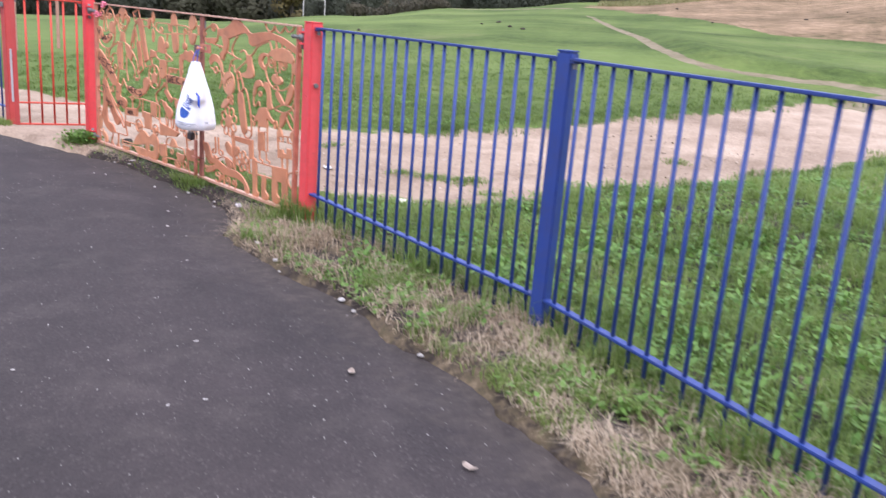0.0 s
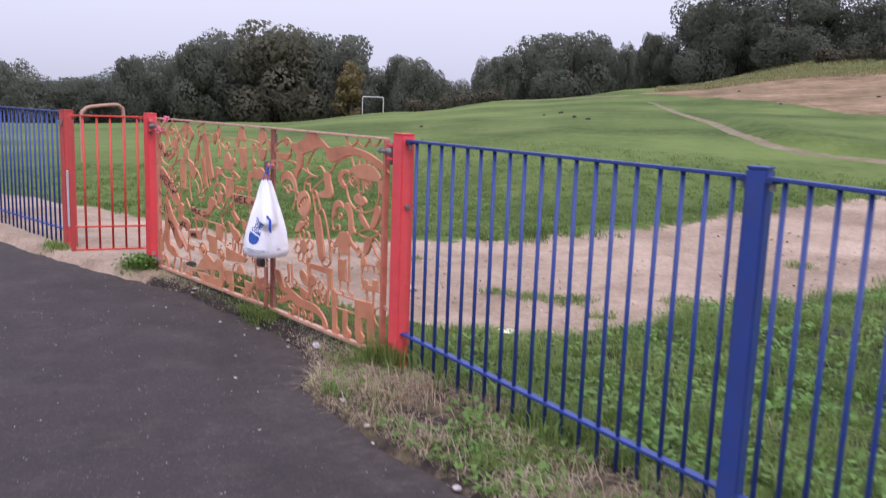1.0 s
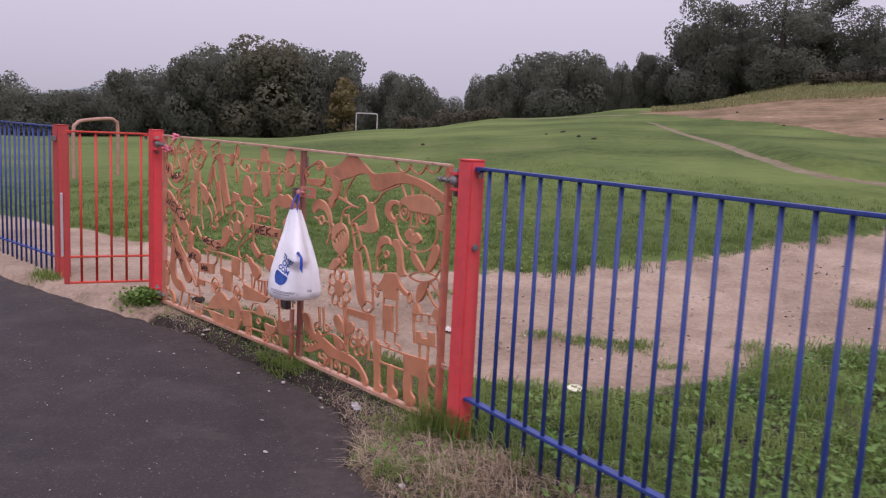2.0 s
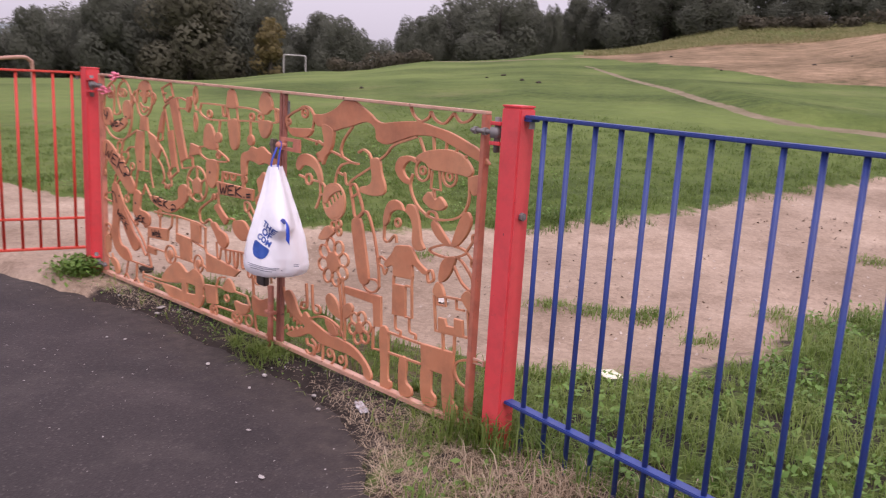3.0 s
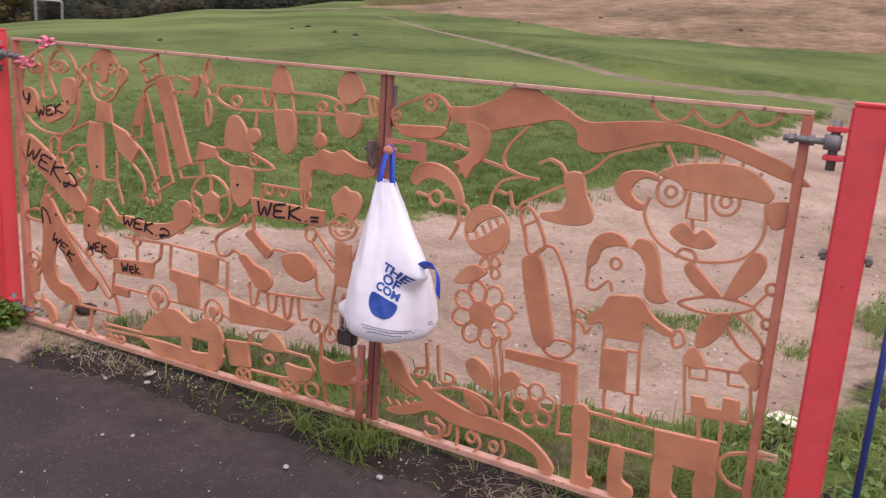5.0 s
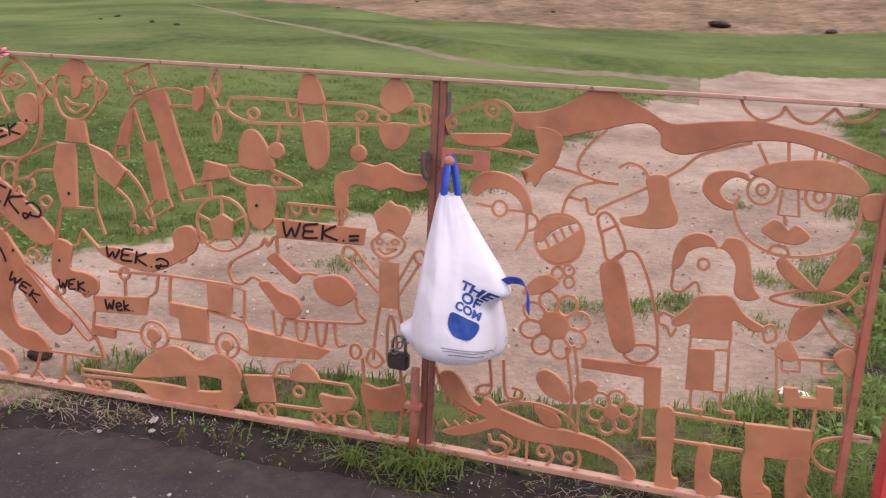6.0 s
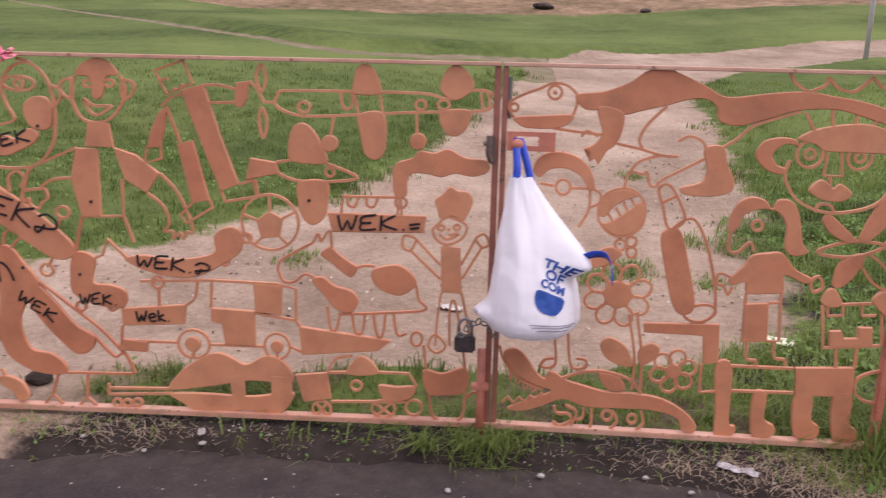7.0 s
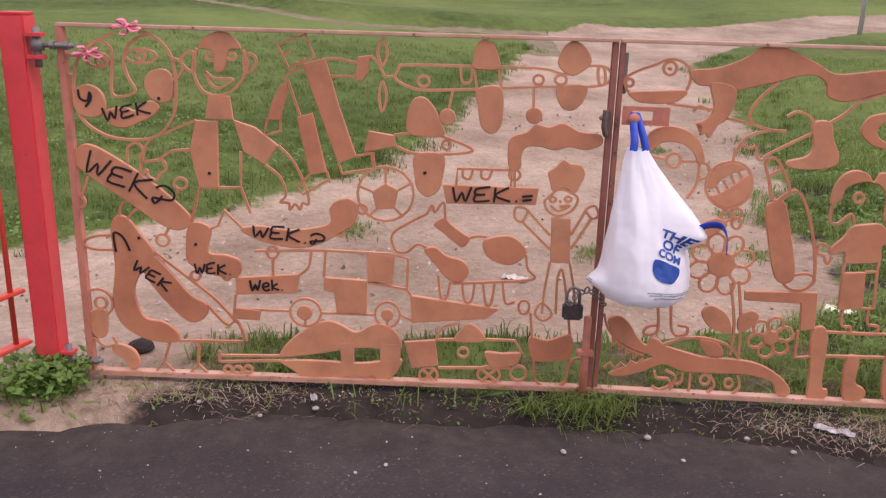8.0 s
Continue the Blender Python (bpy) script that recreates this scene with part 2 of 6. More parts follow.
def tube(bm, points, radius, sides=8, closed=False):
    """A round bar bent through the points; radius may be one number or one for each point."""
    pts = [Vector(p) for p in points]
    rad = radius if isinstance(radius, (list, tuple)) else [radius] * len(pts)
    rings, n = [], len(pts)
    ref = None
    for i, p in enumerate(pts):
        a = pts[(i - 1) % n] if closed or i else p
        c = pts[(i + 1) % n] if closed or i < n - 1 else p
        d = (c - a).normalized()
        if ref is None:
            ref = d.orthogonal().normalized()
        ref = (ref - d * ref.dot(d)).normalized()
        side = d.cross(ref)
        rings.append([bm.verts.new(p + rad[i] * (ref * math.cos(k * math.tau / sides) + side * math.sin(k * math.tau / sides))) for k in range(sides)])
    for i in range(n if closed else n - 1):
        r, s = rings[i], rings[(i + 1) % n]
        for k in range(sides):
            bm.faces.new((r[k], r[(k + 1) % sides], s[(k + 1) % sides], s[k]))
    if not closed:
        bm.faces.new(rings[0][::-1])
        bm.faces.new(rings[-1])
    return bm


def empty(name, x=0, y=0, z=0, turn=0):
    ob = new(name)
    ob.matrix_basis = pose(x, y, z, 0, 0, turn)
    return ob


def curve_through(points, closed=False, steps=6):
    """Catmull-Rom curve through points of any dimension."""
    p = [Vector(q) for q in points]
    n, out = len(p), []
    for i in range(n if closed else n - 1):
        a, b, c, d = (p[(i + k) % n] if closed else p[min(max(i + k, 0), n - 1)] for k in (-1, 0, 1, 2))
        for s in range(steps):
            t = s / steps
            out.append(0.5 * (2 * b + (c - a) * t + (2 * a - 5 * b + 4 * c - d) * t * t + (3 * b - a - 3 * c + d) * t ** 3))
    if not closed:
        out.append(p[-1])
    return out


# ---- ground ----
# ground height: rows of bearing (degrees from +x) and height at 0, 6, 16, 30, 60, 78, 140 m from a point on the tarmac
BEARINGS = [-180, -60, -18, 0, 11, 23, 34, 43, 50, 60, 75, 110, 180]
RINGS = [0, 3, 6, 16, 30, 60, 78, 140, 900]
HEIGHTS = ["0 0 0 0 0 0 0 0 0",
           "0 .02 .05 .4 1.4 4.6 5.5 6 6",
           "0 .02 .06 .6 1.95 6.0 7.4 8 8",
           "0 .02 .06 .64 1.4 5.6 7.4 8 8",
           "0 .02 .08 .78 1.42 5.5 7.0 8 0",
           "0 .02 .08 .9 1.4 3.7 6.2 7 -20",
           "0 .02 .08 .78 1.33 2.6 3.4 3.5 -40",
           "0 .02 .08 .6 1.02 1.8 1.6 0 -50",
           "0 .02 .06 .42 .7 .68 .2 -2 -50",
           "0 .02 .05 .25 .24 -.45 -1.2 -4 -50",
           "0 .02 .04 .1 0 -.9 -1.6 -4 -50",
           "0 0 0 0 0 -.9 -1.5 -4 -50",
           "0 0 0 0 0 0 0 0 0"]
TAB = np.array([[float(v) for v in row.split()] for row in HEIGHTS])
def ground_z(x, y):
    x, y = np.asarray(x, float), np.asarray(y, float)
    r, b = np.hypot(x - 1, y - 4), np.degrees(np.arctan2(y - 4, x - 1))
    i = np.clip(np.searchsorted(BEARINGS, b) - 1, 0, len(BEARINGS) - 2)
    f = np.clip((b - np.take(BEARINGS, i)) / np.diff(BEARINGS)[i], 0, 1)
    f = f * f * (3 - 2 * f)
    j = np.clip(np.searchsorted(RINGS, r) - 1, 0, len(RINGS) - 2)
    g = np.clip((r - np.take(RINGS, j)) / np.diff(RINGS)[j], 0, 1)
    row = lambda k: TAB[k, j] * (1 - g) + TAB[k, j + 1] * g
    return row(i) * (1 - f) + row(i + 1) * f


EDGE_Y = [-30, 0, 1.5, 1.86, 2.2, 2.8, 3.35, 3.8, 4.2, 4.57, 4.8, 5.1, 5.5, 6.6, 7.0, 7.3, 7.45, 7.7, 8.2, 8.8, 10, 40]
EDGE_X = [0.9, 1.55, 1.92, 2.06, 2.14, 2.24, 2.36, 2.37, 2.42, 2.48, 2.66, 2.81, 2.88, 2.885, 2.86, 2.81, 2.73, 2.68, 2.6, 2.5, 2.36, 1.9]


def tarmac_edge(y):
    return np.interp(y, EDGE_Y, EDGE_X)


def fence_x(y):
    return np.interp(y, [-3, 0.53, 2.5, 4.45, 9], [1.1, 2.187, 2.8, 3.0, 2.98])


# plan of the trodden earth: the mouth by the gates, the way out to the cross path, and the cross path
LANE_S = [2.4, 3.42, 3.55, 3.75, 3.95, 4.3, 5.2, 6.2, 7.2, 8.8, 10.5, 13, 15.5, 20]
LANE_LOW = [7.4, 7.0, 5.6, 4.92, 4.57, 4.42, 4.36, 4.12, 3.85, 3.62, 3.4, 3.2, 1.8, -4.0]
LANE_HIGH = [15, 12.3, 11.6, 11, 10.3, 8.6, 7.6, 7.0, 6.6, 6.3, 6.0, 5.5, 5.4, 3.0]
CROSS_Y = [-60, -20, -1, 2, 3.5, 5.5, 7.7, 8.5, 9.5, 11, 14.2, 22, 34]
CROSS_X = [27, 22, 19, 17, 16.8, 15.6, 15.1, 15.0, 15.5, 17.1, 21.2, 30, 44]
CROSS_W = [1.2, 1.2, 1.3, 1.4, 1.0, 0.42, 0.24, 0.22, 0.24, 0.26, 0.24, 0.18, 0.13]


def earth_depth(x, y):
    """Metres inside (plus) or outside (minus) the trodden earth."""
    lane = np.minimum(y - np.interp(x, LANE_S, LANE_LOW), np.interp(x, LANE_S, LANE_HIGH) - y)
    lane = np.where(x < 18, np.minimum(lane, x - tarmac_edge(y) + 0.2), -9)
    cross = np.interp(y, CROSS_Y, CROSS_W) - np.abs(x - np.interp(y, CROSS_Y, CROSS_X))
    return np.maximum(lane, cross)


def hill_depth(x, y):
    """Metres inside the dry hillside."""
    r, b = np.hypot(x - 1, y - 4), np.degrees(np.arctan2(y - 4, x - 1))
    inner = np.interp(b, [-60, -18, 0, 11, 20, 28, 33, 36], [30, 30, 30.5, 30, 31, 40, 52, 70])
    outer = np.interp(b, [-60, 0, 21, 35], [66, 66, 65, 62])
    return np.minimum(r - inner, outer - r) * 0.3


def lines(*spans):
    out = []
    for a, b, step in spans:
        out += list(np.arange(a, b, step))
    return np.array(out + [spans[-1][1]])


def relief(x, y):
    """Ground height with the sunk bed of the tarmac, the low mound of the verge and small lumps."""
    e = x - tarmac_edge(y)
    z = ground_z(x, y) - 0.1 * np.clip(1 - (e + 0.04) / 0.07, 0, 1)
    mound = np.clip(e / 0.4, 0, 1) * np.clip((3.9 - x) / 0.7, 0, 1) * np.clip((4.8 - y) / 0.5, 0, 1)
    lumps = 0.012 * np.sin(7.1 * x + 2.3 * y) * np.sin(5.3 * y - 1.7 * x) + 0.008 * np.sin(17 * x) * np.sin(15 * y + 2 * x)
    rise = np.clip(e / 0.1, 0, 1) * 0.012
    # the earth is trodden below the turf, and the far trail runs under a low bank
    d = earth_depth(x, y)
    z = z - 0.045 * np.clip(0.5 + d / 0.3, 0, 1) * np.clip((x - 3.3) / 0.6, 0, 1)
    # the turf beyond the railings swells into a low mound beside the path
    swell = np.clip((np.interp(x, LANE_S, LANE_LOW) - 0.1 - y) / 1.0, 0, 1) * np.clip((x - 4.3) / 1.8, 0, 1) * np.clip((14 - x) / 3, 0, 1) * np.clip((y + 3) / 3, 0, 1)
    z = z + 0.17 * swell * swell * (3 - 2 * swell)
    up = x - np.interp(y, CROSS_Y, CROSS_X) - np.interp(y, CROSS_Y, CROSS_W)
    step = np.clip(up / 1.1, 0, 1)
    z = z + 0.17 * step * step * (3 - 2 * step) * np.clip(1 - (up - 0.5) / 4, 0, 1) * np.clip((y - 2) / 3, 0, 1) * np.clip((19 - y) / 6, 0, 1)
    return z + 0.022 * mound + lumps * np.clip(e / 0.3, 0, 1) * np.clip((40 - np.hypot(x, y)) / 20, 0, 1) + rise


def grid_mesh(name, xs, ys, height, mat):
    gx, gy = np.meshgrid(xs, ys)
    gx, gy = gx.ravel(), gy.ravel()
    nx, ny = len(xs), len(ys)
    k = (np.arange(ny - 1)[:, None] * nx + np.arange(nx - 1)[None, :]).ravel()
    faces = np.stack([k, k + 1, k + nx + 1, k + nx], 1)
    me = bpy.data.meshes.new(name)
    me.from_pydata(np.stack([gx, gy, height(gx, gy)], 1).tolist(), [], faces.tolist())
    me.polygons.foreach_set("use_smooth", np.ones(len(faces), bool))
    me.materials.append(mat)
    return new(name, me), gx, gy


ground, gx, gy = grid_mesh("ground", lines((-900, -60, 120), (-60, 0, 10), (0, 1.5, 0.5), (1.5, 9, 0.09), (9, 32, 0.2), (32, 36, 0.5), (36, 90, 2), (90, 1500, 120)),
                           lines((-900, -60, 120), (-60, -3, 5), (-3, 0, 0.3), (0, 9.6, 0.09), (9.6, 24, 0.2), (24, 26, 0.5), (26, 120, 3), (120, 1500, 120)), relief, GROUND)
tagged(ground, "rough grass field with trodden earth path and dry hillside", "ground", kind="structure")


def layer_values(me, name, values):
    me.attributes.new(name, "FLOAT", "POINT").data.foreach_set("value", np.clip(values, 0, 1))


trodden = 0.5 + earth_depth(gx, gy) * np.where(gx > 13, 2.2, 1.2)
far = (gx > 13) & (gy > 5)
layer_values(ground.data, "earth", np.where(far, 0, trodden))
layer_values(ground.data, "trail", np.where(far, np.minimum(trodden + 0.05, 0.8), 0))
layer_values(ground.data, "dry", 0.5 + hill_depth(gx, gy))
edge = gx - tarmac_edge(gy)
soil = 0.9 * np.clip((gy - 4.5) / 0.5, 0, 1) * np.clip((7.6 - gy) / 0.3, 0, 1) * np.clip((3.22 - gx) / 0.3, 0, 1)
soil = np.maximum(soil, 0.5 * (gx > 1) * (gx < 9) * (gy < 4.9) * np.clip((gy + 6) / 3, 0, 1) * np.clip((9 - gx) / 3, 0, 1))  # bare soil between the tufts of rough grass and verge, its shade painted in
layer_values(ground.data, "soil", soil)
layer_values(ground.data, "straw", np.maximum(0.75 * np.clip((4.9 - gy) / 0.5, 0, 1) * np.clip((fence_x(gy) + 0.3 - gx) / 0.35, 0, 1),
                                              0.5 * (gy > 4.6) * (gy < 7.5) * np.clip((3.9 - gx) / 0.3, 0, 1) * (gx > 2.6)))
tarmac, tx, ty = grid_mesh("tarmac", np.linspace(0, 1, 40), lines((-900, -20, 80), (-20, 0, 1), (0, 10, 0.04), (10, 40, 1), (40, 120, 20)), lambda x, y: x * 0, TARMAC)
jag = np.array([noise.noise((0, q * 2.3, 0)) * 0.06 + noise.noise((3, q * 9, 0)) * 0.035 + noise.noise((5, q * 27, 0)) * 0.015 for q in ty])
tv = np.stack([-40 + (tx ** 0.35) * (tarmac_edge(ty) + jag + 40), ty, -0.012 * np.clip((tx - 0.97) / 0.03, 0, 1)], 1)
tarmac.data.vertices.foreach_set("co", tv.ravel())
layer_values(tarmac.data, "verge", np.clip((tx - 0.955) / 0.045, 0, 1))
tagged(tarmac, "dark purplish worn tarmac with pale specks", "tarmac", kind="structure")


# ---- fences and gates ----
def post(name, x, y, turn, size, height, mat, base=0.0, label=""):
    thing = empty(name, x, y, base, turn)
    h = size / 2
    part("shaft", boxed(-h, h, -h, h, -0.3, height - 0.004, bevel=0.006), mat, thing)
    part("cap", boxed(-h + 0.001, h - 0.001, -h + 0.001, h - 0.001, height - 0.004, height + 0.003, bevel=0.002), mat, thing)
    return tagged(thing, label, "fence post", "fence posts")


BAR_MESH = {}


def bar_mesh(mat, low, high, radius):
    key = (mat.name, low, high, radius)
    if key not in BAR_MESH:
        bm = tube(bmesh.new(), [(0, 0, low), (0, 0, high)], radius, 10)
        me = bpy.data.meshes.new("bar")
        bm.to_mesh(me)
        bm.free()
        me.materials.append(mat)
        for p in me.polygons:
            p.use_smooth = len(p.vertices) == 4
        BAR_MESH[key] = me
    return BAR_MESH[key]


def railing(name, a, b, mat, top=1.19, low=0.185, feet=0.05, gap=0.1, first=0.06, base=0.0, label="", radius=0.0085):
    """A panel of upright bars from plan point a to b, with a flat rail on top and one low down."""
    d = Vector(b) - Vector(a)
    n = d.length
    low, low_end = low if isinstance(low, tuple) else (low, low)
    thing = empty(name, a[0], a[1], base, math.degrees(math.atan2(d.y, d.x)))
    part("top_rail", boxed(0.0, n, -0.02, 0.02, top - 0.012, top, bevel=0.003), mat, thing)
    bm = boxed(0.0, n, -0.02, 0.02, low - 0.006, low + 0.006, bevel=0.003)
    for v in bm.verts:
        v.co.z += (low_end - low) * v.co.x / n
    part("bottom_rail", bm, mat, thing)
    s = first
    me = bar_mesh(mat, feet, top - 0.011, radius)
    while s < n - 0.03:
        share("bar", me, thing, pose(s, random.uniform(-0.001, 0.001), 0, random.uniform(-0.15, 0.15), random.uniform(-0.2, 0.2), random.uniform(0, 90)))
        s += gap
    for e, k in ((0.0, -1), (n, 1)):
        lug = part("bracket", boxed(min(e, e - k * 0.034), max(e, e - k * 0.034), -0.02, 0.02, top - 0.02, top - 0.0125, bevel=0.002), mat, thing)
        bm = bmesh.new()
        bmesh.ops.create_cone(bm, cap_ends=True, segments=6, radius1=0.011, radius2=0.009, depth=0.022, matrix=pose(e - k * 0.018, 0, top - 0.032))
        part("bolt", bm, STEEL, lug, "dark rusty bolt")
    return tagged(thing, label, "railing", "railings")


GATE_X = 2.995
right_red = post("gate_post", 3.0, 4.49, 0, 0.08, 1.215, RED, 0, "bright red painted square steel gate post in grass")
left_red = post("gate_post", 2.99, 7.567, 0, 0.078, 1.215, RED, 0, "bright red painted square gate post with bolted hinges")
blue_a = post("fence_post", 2.795, 2.49, 10, 0.068, 1.215, BLUE, 0, "blue painted square steel fence post in dry verge")
blue_b = post("fence_post", 2.187, 0.53, 17, 0.068, 1.215, BLUE, 0, "blue painted square fence post at the verge")
latch_post = post("latch_post", 2.745, 8.72, 4, 0.09, 1.2, DULL_RED, 0, "dull dark red latch post with steel bracket")
railing("railing", (2.998, 4.448), (2.801, 2.526), BLUE, low=(0.218, 0.17), first=0.075, label="blue painted steel bar railing beside the gate")
railing("railing", (2.786, 2.455), (2.198, 0.565), BLUE, low=(0.172, 0.185), label="blue painted steel bar railing over the verge")
railing("railing", (2.742, 8.768), (2.45, 12.1), BLUE, label="blue painted steel bar railing beyond the small gate")
small_gate = railing("small_gate", (2.965, 7.632), (2.475, 7.79), THIN_RED, top=1.19, low=0.18, feet=0.18, gap=0.094, first=0.05, label="thin red painted bar gate, standing open over bare earth")
part("middle_rail", boxed(0.0, 0.515, -0.016, 0.016, 0.349, 0.361, bevel=0.003), THIN_RED, small_gate)
part("stile", boxed(0.5, 0.535, -0.02, 0.02, 0.172, 1.178, bevel=0.004), DULL_RED, small_gate, "dull dark red end upright")
part("closing_plate", boxed(0.536, 0.552, -0.03, 0.03, 0.36, 0.78, bevel=0.004), GALV, small_gate, "pale grey steel plate")


# ---- double gate of cut steel ----
def flat_shape(bm, pts, thick=0.0115, edge=0.0022):
    """A plate cut to the closed outline pts (local x and z), standing in the gate's plane, its front edge rubbed round."""
    n = len(pts)
    area = sum(pts[i - 1][0] * pts[i][1] - pts[i][0] * pts[i - 1][1] for i in range(n))
    inner = []
    for i, p in enumerate(pts):
        d = (Vector(pts[(i + 1) % n]) - Vector(pts[i - 1])).normalized()
        s = Vector((-d.y, d.x)) * edge * (1 if area > 0 else -1)
        inner.append((p[0] + s.x, p[1] + s.y))
    front = [bm.verts.new((u, -thick / 2, w)) for u, w in inner]
    rim = [bm.verts.new((u, -thick / 2 + edge, w)) for u, w in pts]
    back = [bm.verts.new((u, thick / 2, w)) for u, w in pts]
    bm.faces.new(front)
    bm.faces.new(back[::-1])
    for i in range(n):
        j = (i + 1) % n
        bm.faces.new((front[j], front[i], rim[i], rim[j]))
        bm.faces.new((rim[j], rim[i], back[i], back[j]))


def flat_bar(bm, pts, closed=False, width=0.0078, thick=0.0078):
    """A flat bar that follows pts in the gate's plane."""
    n, rings = len(pts), []
    for i, p in enumerate(pts):
        a = pts[i - 1] if closed or i else p
        c = pts[(i + 1) % n] if closed or i < n - 1 else p
        d = (Vector(c) - Vector(a)).normalized()
        s = Vector((-d.y, d.x)) * width / 2
        q = Vector(p)
        rings.append([bm.verts.new((v.x, y, v.y)) for v, y in ((q + s, -thick / 2), (q - s, -thick / 2), (q - s, thick / 2), (q + s, thick / 2))])
    for i in range(n if closed else n - 1):
        r, s = rings[i], rings[(i + 1) % n]
        for k in range(4):
            bm.faces.new((r[k], r[(k + 1) % 4], s[(k + 1) % 4], s[k]))
    if not closed:
        bm.faces.new(rings[0][::-1])
        bm.faces.new(rings[-1])


def oval(cx, cz, rx, rz, n=20):
    return [(cx + rx * math.cos(k * math.tau / n), cz + rz * math.sin(k * math.tau / n)) for k in range(n)]


MOTIFS = {}


def cutout(leaf, name, *shapes):
    """One motif of the gate, in centimetres along and up the leaf. P: rounded plate, Q: plate with straight edges, W: bent bar,
    L: bar with corners, C: closed bent bar, O: oval of bar, D: disc, F: flower of a disc and bar petals."""
    bm, petals = bmesh.new(), []
    for i, s in enumerate(shapes):
        kind, *v = s.split()
        more = 0.0004 * (i % 8) + 0.00006 * (len(leaf.children) % 6)
        v = [float(a) / 100 for a in v]
        pts = list(zip(v[0::2], v[1::2]))
        if kind == "P":
            flat_shape(bm, [tuple(p) for p in curve_through(pts, True, 5)], 0.0115 + more)
        elif kind == "Q":
            flat_shape(bm, pts, 0.0115 + more)
        elif kind in "WC":
            flat_bar(bm, curve_through(pts, kind == "C", 5), kind == "C", thick=0.0108 - more)
        elif kind == "L":
            closed = pts[0] == pts[-1]
            flat_bar(bm, pts[:-1] if closed else pts, closed, thick=0.0106 - more)
        elif kind == "O":
            flat_bar(bm, oval(*v), True, thick=0.0104 - more)
        elif kind == "D":
            flat_shape(bm, oval(v[0], v[1], v[2], v[2]), 0.0117 + more)
        elif kind == "F":
            cx, cz, r, big, n = v[0], v[1], v[2], v[3], int(v[4] * 100)
            flat_shape(bm, oval(cx, cz, r, r), 0.0118)
            r -= 0.006
            for k in range(n):
                a = k * math.tau / n + 0.3
                mid, far, wide = (r + big) / 2, big, (big - r) * (0.42 if n > 6 else 0.46)
                ring = [(cx + (mid + (far - r) / 2 * math.cos(q)) * math.cos(a) - wide * math.sin(q) * math.sin(a),
                         cz + (mid + (far - r) / 2 * math.cos(q)) * math.sin(a) + wide * math.sin(q) * math.cos(a)) for q in (i * math.tau / 12 for i in range(12))]
                petals.append(bmesh.new())
                flat_bar(petals[-1], ring, True, thick=0.0092 + 0.0005 * (k % 2))
    bmesh.ops.recalc_face_normals(bm, faces=bm.faces)
    MOTIFS[name] = part(name, bm, OXIDE, leaf)
    for one in petals:
        bmesh.ops.recalc_face_normals(one, faces=one.faces)
        part("petal", one, OXIDE, MOTIFS[name])


def letters(text, size, bold=0.0, shear=0.0):
    """A flat mesh of built-in lettering, centred, in the x-y plane."""
    cu = bpy.data.curves.new("letters", "FONT")
    cu.body, cu.size, cu.align_x, cu.align_y, cu.offset, cu.shear, cu.resolution_u = text, size, "CENTER", "CENTER", bold, shear, 3
    ob = bpy.data.objects.new("letters", cu)
    me = bpy.data.meshes.new_from_object(ob)
    bpy.data.objects.remove(ob)
    return me


# strokes of the marker letters, in a box one unit high; strokes are parted by a bar
GLYPHS = {"W": "0 1 .14 .02 .42 .62 .56 .06 .86 1", "E": ".74 .98 .1 .86 .05 .5 .5 .52 | .05 .5 .0 .04 .7 .1", "K": ".12 1 .04 0 | .74 .96 .1 .46 .8 .02", "e": ".02 .42 .5 .52 .44 .8 .1 .74 .02 .3 .22 .02 .6 .12",
          "k": ".06 1 .04 0 | .5 .62 .08 .34 .6 .04", "2": ".0 .74 .3 .98 .72 .86 .76 .52 .4 .3 .02 .22 .16 .02 .3 .26 .34 .5", "u": ".0 1 .06 .5 .4 .42 .52 .95 .56 .5 .3 .0", "n": ".06 .0 .04 1 .4 .9 .62 .5 .74 .06",
          ".": ".1 .06 .16 .0", "=": ".0 .34 .5 .4 | .02 .1 .46 .14"}
WIDTHS = {"W": 1.0, "E": 0.86, "K": 0.95, "e": 0.75, "k": 0.72, "2": 0.95, "u": 0.7, "n": 0.8, ".": 0.4, "=": 0.6}


def tag(plate, text, u0, w0, u1, w1, tall):
    """Handwriting in marker along a line on the face of a plate: each letter a few strokes, a little askew."""
    a, b = Vector((u0, w0)) / 100, Vector((u1, w1)) / 100
    run = (b - a).normalized()
    rise = Vector((-run.y, run.x))
    step = (b - a).length / sum(WIDTHS[c] for c in text)
    at = 0.0
    for ch in text:
        h = tall / 100 * random.uniform(0.9, 1.08)
        bm = bmesh.new()
        for stroke in GLYPHS[ch].split("|"):
            v = [float(q) for q in stroke.split()]
            pts = [a + run * (at + x * step) + rise * (y * h + random.uniform(-0.03, 0.03) * h) for x, y in zip(v[0::2], v[1::2])]
            rows = [p.to_tuple() for p in curve_through(pts, False, 3)]
            flat_bar(bm, rows, width=0.0055 + 0.02 * tall / 100 + random.uniform(0, 0.001), thick=0.0006)
        bmesh.ops.translate(bm, verts=bm.verts, vec=(0, -0.0079, 0))
        part("graffiti_letter", bm, INK, MOTIFS[plate], "black marker letter")
        at += step * WIDTHS[ch]


